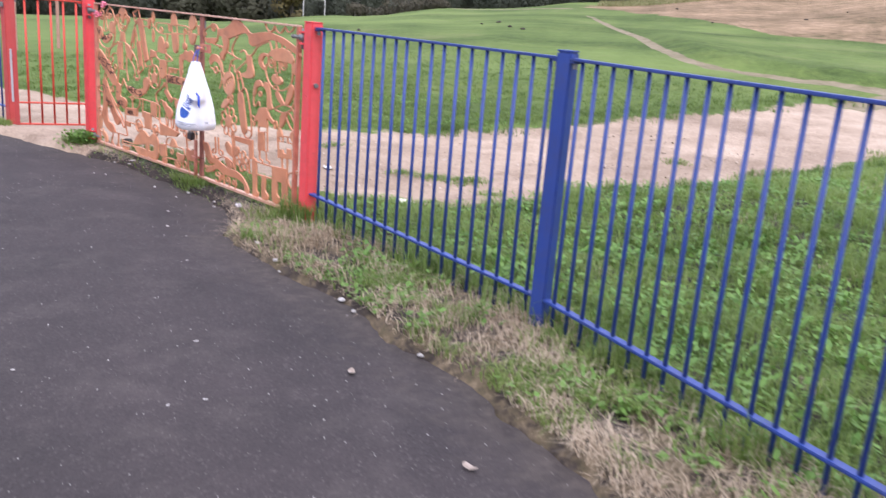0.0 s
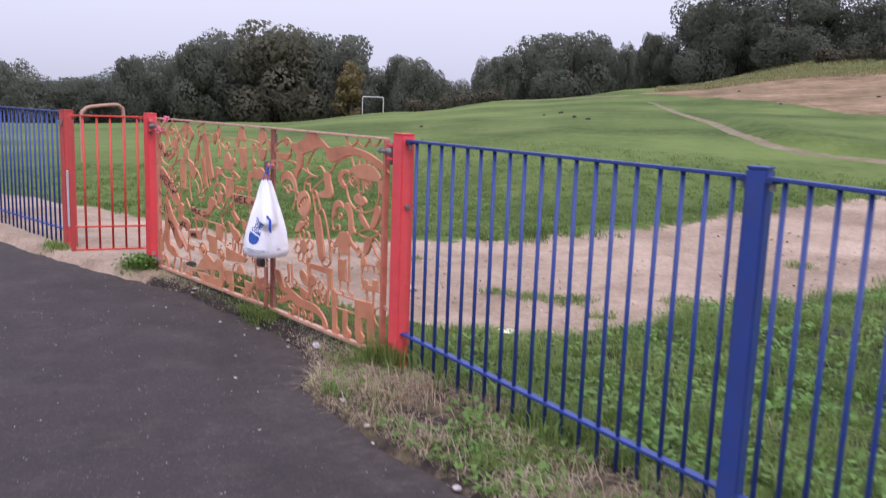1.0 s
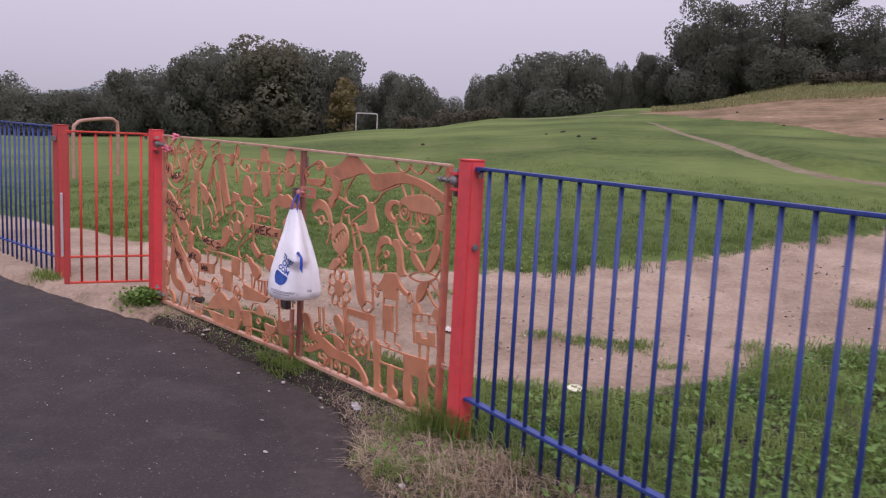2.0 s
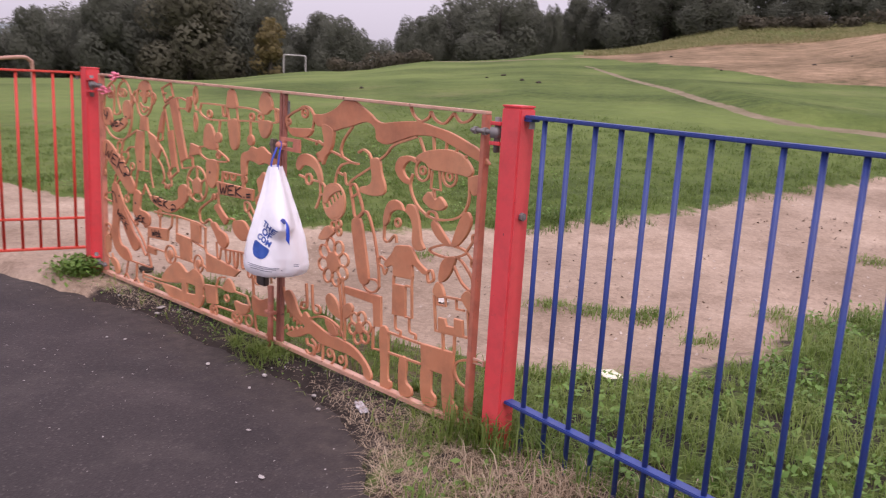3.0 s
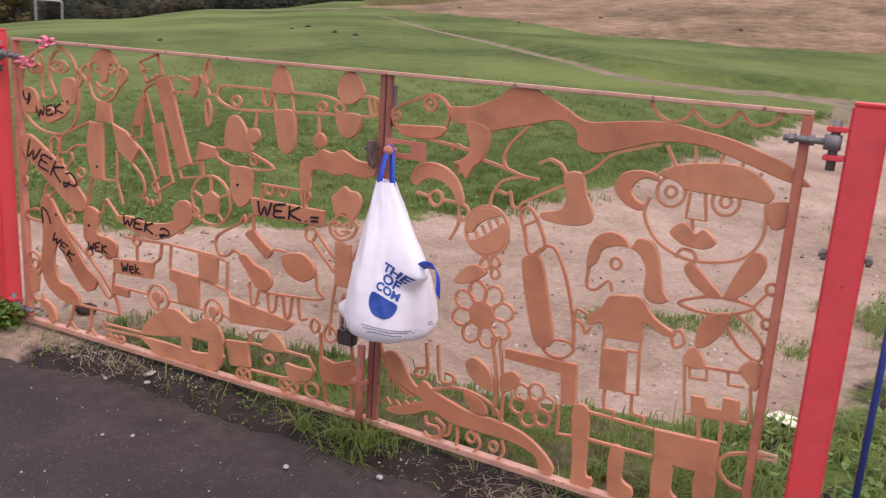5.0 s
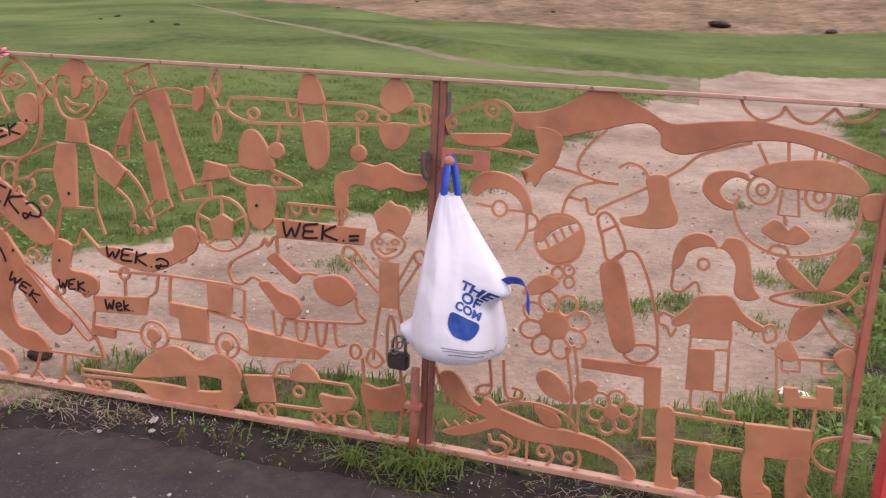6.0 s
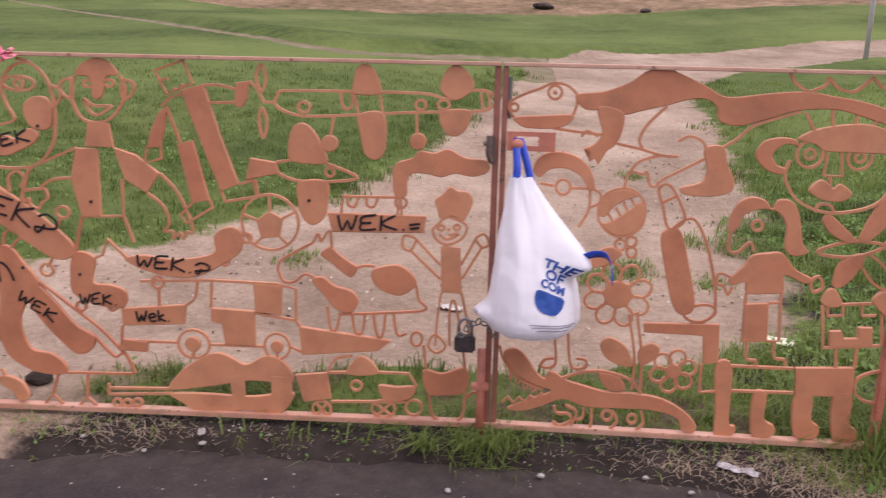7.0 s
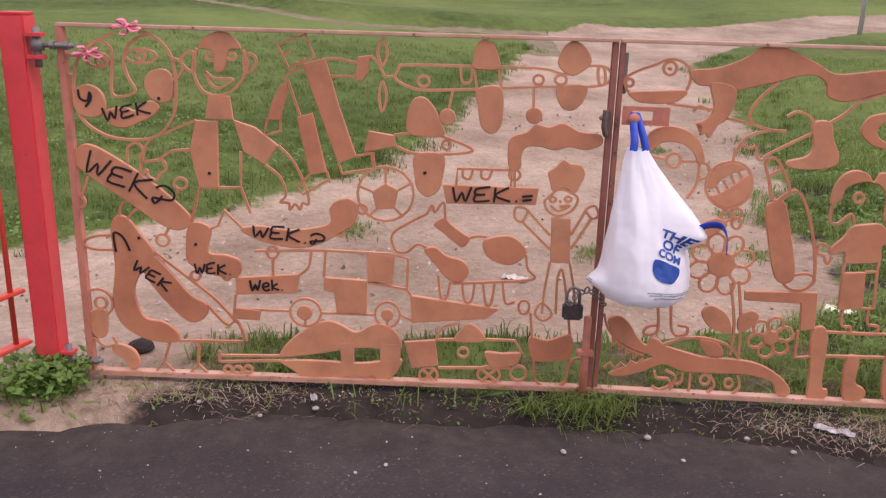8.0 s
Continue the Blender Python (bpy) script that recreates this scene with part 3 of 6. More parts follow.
def leaf_frame(name, x0, y0, width, swing, label, hinge_side):
    leaf = empty(name, x0, y0, 0, -90 + swing)
    lo, hi = (0, width + 0.013) if hinge_side == "start" else (-0.0065, width)
    part("top_rail", boxed(lo, hi, -0.014, 0.014, 1.179, 1.19, bevel=0.002), RAIL, leaf)
    part("bottom_rail", boxed(lo, hi, -0.017, 0.017, 0.059, 0.077, bevel=0.002), RAIL, leaf)
    for side, a, b in (("start", 0, 0.021), ("end", width - 0.021, width)):
        deep = 0.015 if side == hinge_side else 0.009
        a, b = (a - 0.0065, b - 0.0115) if side == "start" != hinge_side else (a + 0.015, b + 0.013) if side == "end" != hinge_side else (a, b)
        part("stile", boxed(a, b, -deep, deep, 0.0775, 1.1785, bevel=0.002), OXIDE_FRAME if side == hinge_side else DARK_STILE, leaf)
    s = -1 if hinge_side == "start" else 1
    e = 0 if s < 0 else width
    for z in ((1.125, 0.115) if s < 0 else (1.125, )):
        bm = tube(bmesh.new(), [(e - s * 0.055, -0.022, z), (e + s * 0.05, -0.022, z)], 0.008, 8)
        bmesh.ops.create_cone(bm, cap_ends=True, segments=14, radius1=0.019, radius2=0.019, depth=0.034, matrix=pose(e + s * 0.052, -0.022, z))
        bolt = part("hinge_bolt", bm, STEEL, leaf, "dull grey steel eye bolt", True)
        for q in (e - s * 0.036, e + s * 0.007):
            bm = bmesh.new()
            bmesh.ops.create_cone(bm, cap_ends=True, segments=6, radius1=0.014, radius2=0.014, depth=0.012, matrix=pose(q, -0.022, z, 0, 90, 0))
            part("nut", bm, STEEL, bolt)
    return tagged(leaf, label, "gate", "double gate leaves")


left_leaf = leaf_frame("ornamental_gate", GATE_X, 7.45, 1.648, 0.9, "rust-orange cut-steel gate leaf with toy motifs and black graffiti", "start")
right_leaf = leaf_frame("ornamental_gate", GATE_X + 0.026, 5.778, 1.168, -1.28, "rust-orange cut-steel gate leaf with animal and flower motifs", "end")
for thing, s in ((left_red, -1), (right_red, 1)):
    for z in (1.155, 1.09, 0.145, 0.085)[:4 if s < 0 else 2]:
        part("hinge_lug", boxed(-0.042, -0.002, min(s * 0.04, s * 0.085), max(s * 0.04, s * 0.085), z - 0.006, z + 0.006, bevel=0.002), RED, thing)
    for z in (1.12, 0.115)[:2 if s < 0 else 1]:
        part("hinge_pin", tube(bmesh.new(), [(-0.022, s * 0.066, z - 0.06), (-0.022, s * 0.066, z + 0.055)], 0.011, 10), STEEL, thing, "rusty steel hinge pin", True)

bm = bmesh.new()
for u0, u1, w0, w1 in ((1.168, 1.218, 0.324, 0.33), (1.168, 1.218, 0.31, 0.316), (1.168, 1.186, 0.316, 0.324), (1.211, 1.218, 0.316, 0.324)):
    box(bm, u0, u1, -0.004, 0.004, w0, w1)
part("slotted_tab", bm, RAIL, right_leaf)

bolt = part("through_bolt", tube(bmesh.new(), [(-0.004, -0.058, 0.86), (-0.004, 0.06, 0.86)], 0.007, 8), STEEL, right_red, "dark rusty bolt through the post")
for q in (-0.049, 0.049):
    bm = bmesh.new()
    bmesh.ops.create_cone(bm, cap_ends=True, segments=6, radius1=0.014, radius2=0.014, depth=0.012, matrix=pose(-0.004, q, 0.86, 90, 0, 0))
    part("nut", bm, STEEL, bolt)

# latch, drop bolt and padlock where the leaves meet
part("drop_bolt", tube(bmesh.new(), [(1.63, -0.03, 0.015), (1.63, -0.03, 0.33)], 0.013, 10), OXIDE_FRAME, left_leaf, smooth=True)
part("bolt_guide", boxed(1.60, 1.655, -0.047, -0.012, 0.2, 0.215, bevel=0.003), OXIDE_FRAME, left_leaf)
bm = box(bmesh.new(), 1.634, 1.65, -0.032, -0.017, 0.9, 0.985, 0.004)
tube(bm, [(1.64, -0.03, 0.965), (1.628, -0.034, 0.966), (1.616, -0.036, 0.96)], 0.006)
tube(bm, [(1.638, -0.03, 0.91), (1.63, -0.035, 0.935), (1.632, -0.036, 0.985)], 0.008)
part("latch", bm, plain("greasy_steel", (0.07, 0.05, 0.045), (0.17, 0.12, 0.1), 30, 0.5), left_leaf, "dark greasy steel latch")
part("keep_plate", boxed(0.0095, 0.021, 0.004, 0.012, 1.03, 1.15, bevel=0.002), STEEL, right_leaf, "dark steel keep behind the stile")
bm = bmesh.new()
for u0, u1, w0, w1 in ((0.012, 0.15, 0.985, 0.998), (0.012, 0.15, 0.943, 0.958), (0.012, 0.04, 0.958, 0.985), (0.102, 0.15, 0.958, 0.985)):
    box(bm, u0, u1, -0.03, -0.022, w0, w1)
latch_plate = part("latch_plate", bm, OXIDE_FRAME, right_leaf)
bm = tube(bmesh.new(), [(0.043, -0.022, 0.966), (0.043, -0.05, 0.966)], 0.008)
bmesh.ops.create_uvsphere(bm, u_segments=14, v_segments=10, radius=0.016, matrix=pose(0.043, -0.058, 0.966) @ Matrix.Diagonal((1.1, 0.8, 1, 1)))
part("knob", bm, OXIDE_FRAME, latch_plate, "pinkish worn round knob", True)
lock = empty("padlock", GATE_X - 0.012, 5.872, 0.325)
part("body", boxed(-0.016, 0.016, -0.032, 0.032, 0.0, 0.052, bevel=0.006), plain("lock_case", (0.03, 0.026, 0.026), (0.1, 0.07, 0.06), 30, 0.6), lock)
part("shackle", tube(bmesh.new(), [(0, -0.02, 0.048), (0, -0.02, 0.085), (0, -0.012, 0.1), (0, 0.0, 0.105), (0, 0.012, 0.1), (0, 0.02, 0.085), (0, 0.02, 0.048)], 0.005), STEEL, lock, "rusty shackle", True)
tagged(lock, "black padlock with rusty shackle and chain on the gate", "padlock")
chain = empty("chain", GATE_X - 0.007, 5.84, 0.39)
for k in range(7):
    a = k / 6
    bm = tube(bmesh.new(), [(0, 0.011 * math.cos(q), 0.007 * math.sin(q)) for q in (i * math.tau / 10 for i in range(10))], 0.0028, 6, True)
    part("link", bm, STEEL, chain, smooth=True).matrix_basis = pose(-0.012, 0.045 - 0.105 * a, 0.045 * math.sin(a * 3.1) - 0.01, 90 * (k % 2) + 20, 20 * math.cos(a * 3), 0)
tagged(chain, "short rusty steel chain round the gate stiles", "chain")



def rivet(plate, u, w):
    """A dark screw head on the face of a plate."""
    bm = bmesh.new()
    bmesh.ops.create_cone(bm, cap_ends=True, segments=10, radius1=0.0055, radius2=0.004, depth=0.003, matrix=pose(u / 100, -0.0082, w / 100, 90, 0, 0))
    return part("rivet", bm, INK, MOTIFS[plate], "dark screw head")


cutout(left_leaf, "wide_round_motif",
       "W 16.9 116.2  11.3 113.8  5.7 109  3.7 102.3  3.6 95.6  6 89.7  12.6 85.6  21.3 84.7  28.4 86.5  33.1 92.3  34.6 100  34.1 108.3  31.9 113.1  27.9 116.3  24.6 117.1",
       "W 5.2 109.4  1.8 109.3  -0.5 107.2  0.5 104.7  3.8 103.5",
       "W 33.7 109.6  36.4 108.7  36.9 106.4  35 103.7  33.8 103.3",
       "W 9.5 113.3  13 113.9  15.7 111.8  15.9 108.5  15.4 104.4  15.4 98  22 99.2  20.2 103.7  19.3 107.8  20.3 112  23.6 115.1  27.4 116.2",
       "O 11.5 108.4 3.4 2",
       "O 24.6 109.9 4.7 2.1",
       "O 24.6 109.9 1.3 1.3",
       "O 12 108.1 1.2 1.2")
cutout(left_leaf, "blob_motif",
       "P 25.1 101.3  25.9 104.4  28.4 106.1  31.8 106.2  33.7 104.1  33.8 99.9  32.6 96.9  29.4 96.4  26.6 97.7",
       "P 2.8 96.4  4.3 99.8  7.4 101.1  10.7 100  12.6 97.2  12.4 93.3  9.9 91.4  6.1 91.4  3.7 93",
       "P 12.4 93.3  15.9 94.3  19.4 94.4  22 93.6  24.8 96.3  27.4 96.7  29 94.7  27 92.1  23.4 90.3  18.9 88.4  14.6 88.8  12.7 90.8")
cutout(left_leaf, "round_top_motif",
       "P 42 112.8  43.9 115.9  48.2 117.7  52.3 116.6  54.7 113  51.3 112.4  49.7 107.4  48.1 105.7  46.5 106.7  46.2 111.9",
       "W 41.5 112.6  40.1 107.6  40.7 103.5  43 99.9  47.3 99  51.6 100.5  55.2 104.8  56.4 109  55.2 112.8",
       "C 40.3 111.4  37.7 110.8  36.7 108.7  38 106.7  40.3 106",
       "C 55.8 111.2  58.5 111  59.1 109  57.3 106.5  55.6 106.3",
       "W 43.7 105.9  45.2 102.3  47.4 101.2  50 102.5  51.8 103.9  46.7 104  43.7 105.9",
       "O 45.6 110.3 1.5 1",
       "O 51.7 110.6 1.5 1")
cutout(left_leaf, "coat_motif",
       "Q 44.4 99.4  50.7 98.8  51.6 91.7  43 91.8",
       "Q 40 91.3  46.7 91.2  46.1 70.6  40.1 70.3  37.7 82.1",
       "Q 51.6 91.7  58.1 89.7  65.1 84.3  60.8 78.2  54.3 82.2",
       "W 40 91.3  30.2 87  25.1 84.3  22.5 78  21.9 73.6  23.8 75.4  24.3 73.3  26.6 72.3  27.9 74.2  29.8 75.7  29.3 78.3  27.5 78.6  22.5 77.7",
       "L 53.4 82.1  53 70.8  40.1 70.3  37.4 60.7",
       "L 31.6 81.4  37.7 82.1",
       "L 53 70.8  55.7 62.6",
       "W 65.1 84.3  69.9 78.9  73.5 70.5  74 66.2  72.2 66.5  71.3 64.3  69.9 66.1  68.1 64.2  67.8 66.4  65.2 66.6  67 69  65.4 74.3  60.8 78.2",
       "W 27.5 78.2  31.6 81.4  37.7 82.1")
cutout(left_leaf, "slanted_motif",
       "L 65.6 114.5  74.1 117.6  76.5 111.2  68.8 107.7  65.6 114.5",
       "L 67.2 111.7  69.3 112.3",
       "W 70.6 109.4  72.2 109.1  73.6 110.8",
       "Q 73.1 109.1  79.8 111  83.9 96.5  89 81.7  83.4 79.4  77.9 94.7  73.9 106.2",
       "W 73.9 108.2  69.7 106.7  67.1 104.3",
       "Q 66.2 102.7  68.7 104.4  67.8 99.4  65.9 92.2  61.9 92.1  63.5 97.5",
       "L 61.9 92.1  65.9 92.5  65.8 88.8  60.6 87.2  61.9 92.1",
       "L 68.4 104.1  71.9 93.6",
       "Q 71 93.1  75.7 94.6  79.8 76.6  74.5 75.5",
       "L 74.5 75.5  70.6 71.8  72.3 69.2  80.6 74.3  79.8 76.6",
       "L 83.4 79.4  84.6 76.2  94.2 78  93.3 82.8  89 81.7",
       "L 79.8 110.7  84 110.8  89.3 109.7",
       "L 80.9 105.6  89 105.9",
       "Q 89.4 111.6  93.2 112.1  92.4 106.8  90.7 104.3  88.7 105")
cutout(left_leaf, "biplane_motif",
       "C 97 117  95.3 113.4  96.7 109.2  98.2 112.7",
       "C 96.7 104.5  95.8 100.3  96.8 95.6  98.1 100.4",
       "L 93.2 112.1  95.4 110.2  97.4 106.1  100.8 106.2",
       "C 100.8 105.4  101.6 108.4  104 109.6  125.6 109.8  143.8 109.7  151.3 108.3  157.7 110.8  162.7 110.6  164.7 108.3  163.1 105.8  157.4 104.8  142.5 104.3  125.9 103.2  110.9 102.4  105 103.1",
       "P 123.6 111.8  124.6 116.2  126.7 117.6  129 116.8  130.8 113.7  131.3 109.3  124 109.1",
       "P 125.1 103.2  132.2 103.9  133.2 96.5  132.3 91.7  129.5 90  126.7 92.1  125.5 97.9",
       "L 124 109.1  125.1 103.2",
       "L 131.3 109.3  132.2 103.9",
       "P 148.7 111  150 115.9  153.1 118  156.5 116.1  158.5 112.1  155.4 108.8  152.2 108",
       "P 148.8 104.5  157.3 105.2  156.9 100.6  153.8 97.7  150.3 98.7",
       "L 117.9 102.7  116.9 97.3",
       "L 142 103.8  142.2 97.6")
cutout(left_leaf, "ring_motif",
       "O 109.1 105 1.7 1.6")
cutout(left_leaf, "ring_motif",
       "O 143.2 106.4 1.5 1.4")
cutout(left_leaf, "ring_motif",
       "O 149.8 106.6 1.7 1.4")
cutout(left_leaf, "loop_motif",
       "W 120 109.6  120.5 105.5  122.2 104.8  123.3 106.1  123.3 109.7")
cutout(left_leaf, "wheel_motif",
       "D 116.5 94.6 2.5")
cutout(left_leaf, "wheel_motif",
       "D 142.5 95.8 2.5")
cutout(left_leaf, "loop_motif",
       "C 160.6 110.2  162.2 110.6  163 106.4  161.3 105.7")
cutout(left_leaf, "bird_plane_motif",
       "W 100.4 88.6  109.5 89.8  116.3 88.3  124.6 84.6  114.7 83.1  106.2 83.3  101 85.2",
       "Q 92.7 89.7  100.4 88.6  101.3 85.2  91.2 83.1",
       "P 104.3 94.7  105.9 99.3  108.9 100.4  111.8 98.3  114.1 94.2  115.4 88.8  105.2 89.1",
       "P 107 82.8  115.6 83.1  115.5 75.3  114.2 71.7  110.8 69.8  107.8 72.3  106.8 76.7",
       "O 116.4 86.1 1.3 1.4",
       "L 91.2 83.1  94.1 82.9  94.5 78")
cutout(left_leaf, "ball_motif",
       "O 98 70.2 8.7 8.6",
       "Q 98 73.7  102 71.6  100.9 65.8  95.1 65.2  93.8 70.9",
       "L 98 73.7  98 78.5",
       "L 102 71.6  106.3 74",
       "L 100.9 65.8  103.4 63.2",
       "L 95.1 65.2  92.5 62.8",
       "L 93.8 70.9  89.7 72.5")
cutout(left_leaf, "bus_motif",
       "Q 115.5 73.9  145.2 73.7  144.6 68.4  116.9 67.9",
       "L 119.8 74  120 78.9  136.8 79  136.6 73.9",
       "W 121.7 79  121.8 76.4  123.9 75.9  124.8 78.8",
       "W 127.4 78.9  127.5 76.4  129.6 76.1  130.7 79")
cutout(left_leaf, "wavy_motif",
       "P 135.8 79.5  135.1 86.4  136.6 89.5  140.8 90.9  143.2 93.1  147.4 92.6  151.5 93.8  156.7 91.4  162.6 90.8  163.4 87.7  158.8 85.9  153.7 86.7  149.5 85.5  145.2 86.4  141 86.3  139.5 84  139.2 79.6",
       "L 137.4 79.9  137.8 73.8",
       "O 137.6 77.5 1.7 1.6")
cutout(left_leaf, "crown_motif",
       "P 147.8 78.6  149.9 80.4  152.3 82.7  154.4 81.6  157.5 81.2  159 78.6  157.9 75.1  156.1 72.4  152.9 74  149.5 73  148.5 75.6",
       "W 147.1 69.7  148.7 71.2  151.2 73.4  154.7 72.7  157.4 70.7  155.9 67  151.7 65.1  148.2 66.7  147.1 69.7",
       "O 149.7 70.2 1 0.8", "O 154.4 70.4 1 0.8", "W 149.2 68.2  151.6 66.6  155 68.4  151.8 68", "L 151.8 70.2  152.2 69.2",
       "Q 149.7 64.5  155.6 64.3  156.3 49.8  150.1 49.9",
       "L 149.5 58.7  142.1 66.5",
       "L 149.8 54.1  140.6 62.9",
       "L 156 58.9  160.2 67.2",
       "L 156.3 54.4  162.1 64.6",
       "C 142.1 66.5  138.6 67.3  138.3 64  140.6 62.9",
       "C 160.2 67.2  162.7 68.6  164.1 65.6  162.1 64.6",
       "W 150.1 49.9  148.9 40.1  148.5 32.5",
       "W 153 32.7  152.8 44  154 47.5  155.7 40.4  156.3 31.3",
       "W 156.3 49.8  158.3 40.5  159.2 32.9",
       "C 148.3 36.3  146.4 32.4  149 30.2  151.7 32.6")
cutout(left_leaf, "horse_motif",
       "W 99.9 55.8  101.3 58.6  108.3 62.9  110.9 64.4  112.6 67.2  113.5 64.9  116 68.2  116.7 62.8",
       "P 113.2 60.9  116.2 63.2  118.8 61.1  122.4 58.5  124.6 56.8  122.6 53.9  119.9 55.3  116.3 58.3",
       "W 124.2 56.9  126.9 57.6  129.8 57.5",
       "P 129.2 56.4  136.5 58.2  141 55.6  142.4 52  137.8 48.6  132.5 49.7  129.4 52.4",
       "W 99.9 55.8  101.4 52  104.9 51.7  108.4 54.3  112 52.6",
       "P 110.3 52.5  113.8 53.6  117.4 51  122.8 49.3  124.7 45.7  122.1 42.4  117.6 43.5  113.9 48",
       "W 114.9 44.3  116 36.8  117.8 36.9  118.9 42.2",
       "W 122.6 42.2  123.6 36.2  125.9 36.3  126.6 42",
       "W 129.2 42.5  130.4 35.5  132.2 35.6  133 42.6",
       "W 135.5 42.7  136.7 35.8  139.7 36.3",
       "W 119.4 41.7  131.9 42.6  145.2 44.1  143.2 47.4  142.4 52")
cutout(left_leaf, "van_motif",
       "L 56.7 50.3  79.1 51.3  99.6 50.8  105.3 49.5  105.1 39.2  106.6 36.8",
       "Q 92.1 50.9  101.1 50.3  100.6 40.9  92.5 41.5",
       "Q 78.5 42.4  92.2 41.8  92.2 30.3  82.5 30.5  81.7 37.2  78.4 38",
       "L 79.1 51.3  78.5 42.4",
       "Q 106.1 37.3  117.8 35.9  135 33.8  130.6 30.1  106.8 27.9",
       "O 98.9 30.3 4 4.3",
       "D 98.9 30.3 2", "L 98.9 30.3  98.9 26.1",
       "O 72.4 30.1 5 4.7",
       "D 72.1 30 2.5", "L 72.1 30  72.2 25.5",
       "L 92.5 41.1  105.1 39.2",
       "L 77.2 30.1  94.7 30.1",
       "L 103.1 30.4  106.8 28.7")
cutout(left_leaf, "sign_motif",
       "Q 50 41.2  70.9 43.2  69.8 36.7  50.3 35.5",
       "W 74.6 51.1  73.6 45.4  70.5 42.8",
       "L 62.3 48.1  62.2 42.5",
       "O 62.2 50 1.8 1.9",
       "L 50.1 30.4  67.3 30.4",
       "Q 50.1 31  57.8 30.4  57.3 26.9  48.8 27.1",
       "L 49.9 35.5  48.8 27.1")
cutout(left_leaf, "board_motif",
       "P 1.3 77.3  3.5 82.1  7.1 82.8  13.8 79.5  23.9 72.8  34 64.2  37 59.7  33.9 56.5  28.2 57.5  18 64.5  6.2 72.7",
       "L 5.3 72.6  2.9 66.6",
       "O 1.8 64.6 1.8 1.9",
       "L 29.6 57.2  28.4 54.8",
       "O 27.4 52.9 2 1.9",
       "W 18.1 77.4  18.4 81.9  21.2 83.8  23.2 81.6  21.7 78.9",
       "O 34.1 71.4 2 1.8",
       "L 33.3 69.5  31.5 65.9")
cutout(left_leaf, "smile_motif",
       "P 52.4 57.6  58.7 58.7  65.8 57.7  74.8 58.5  80.6 60.5  80.5 64.7  82.3 67.3  86.3 68.5  89.3 66.3  88.6 60.8  83.6 57  76.4 53  69.3 51.8  60.3 53.3  55 55.3",
       "L 42.9 57.2  45.3 58.2  47.3 63.4  53 57.6",
       "O 90.7 65.1 1.4 1.5",
       "O 83.6 57.5 1.3 1.3")
cutout(left_leaf, "boot_motif",
       "P 36.4 58.8  42.9 57.4  41.8 49.7  47.6 48.7  52 46.6  50.9 41.6  43.6 41.7  35.6 45.2  34.6 50.4",
       "W 36.9 58.8  38.5 64.9  40.1 70.3",
       "O 37.2 41.4 1.5 1.5",
       "O 47.3 41.9 1.4 1.6")
cutout(left_leaf, "guitar_motif",
       "P 63.8 14.5  67.6 20.6  73.3 24.8  78.8 27.4  83.4 26.6  88.9 24  95.3 27.2  100.8 25.5  103.6 20.7  102.2 17.8  90.7 18.5  75.9 15.8",
       "P 64.1 12.9  75.9 13.4  90.7 13.1  102.9 15.1  103 11.7  100 8.1  95.4 6.7  88.9 8.4  81.4 7.2  72 7.6  67.4 10",
       "Q 83.3 19.8  88.1 20.4  88.1 12  84 11.8",
       "Q 96.6 20.4  103.2 20.3  103.3 13.1  96.7 12.4",
       "L 43.7 13.9  64.7 14.5",
       "L 44 11.7  64.7 12.9",
       "L 43.8 15.5  43.6 11.5",
       "O 46.2 9 1.3 1.3",
       "O 49.5 8.9 1.4 1.2",
       "O 52.9 9.3 1.4 1.2")
cutout(left_leaf, "cart_motif",
       "Q 104.5 21.1  114.6 22.2  115.7 13.3  107 11.9",
       "P 121 21.9  122.6 25.9  125.3 28.3  129 26.2  130.4 22.3",
       "P 130.8 18.4  136.6 18.3  142.4 18.5  141.4 14.9  136.9 13.3  132.8 13.7",
       "L 114.6 22.2  130.6 22.9  140.4 22.8  143 18.5",
       "L 115.7 12.3  139.6 13.2",
       "W 114.9 22.6  117.2 26.8  122.6 28.2",
       "O 112.6 9.5 3 2.8",
       "L 110.7 11.6  114.6 7.2",
       "L 114.4 11.8  110.8 7",
       "O 132.4 10.5 3.7 2.9",
       "L 129.9 12.3  134.9 8.2",
       "L 134.7 12.6  130.1 7.9",
       "O 142.1 11.3 2.6 2.6",
       "O 123.8 18.1 1.7 1.6")
cutout(left_leaf, "basket_motif",
       "P 145 24.2  150.9 23.4  158.3 25.5  158.5 17.7  151.3 16  146.2 16.7",
       "L 145.8 24.2  144.9 32.7",
       "L 158 25.1  157.2 31.3",
       "W 146.8 16.3  148.1 8.8  152.8 7  157.3 8.8  158.2 17.3",
       "O 142.7 34.5 1.7 2.3",
       "W 158.7 15.3  160.7 17.4  163.1 16.5")
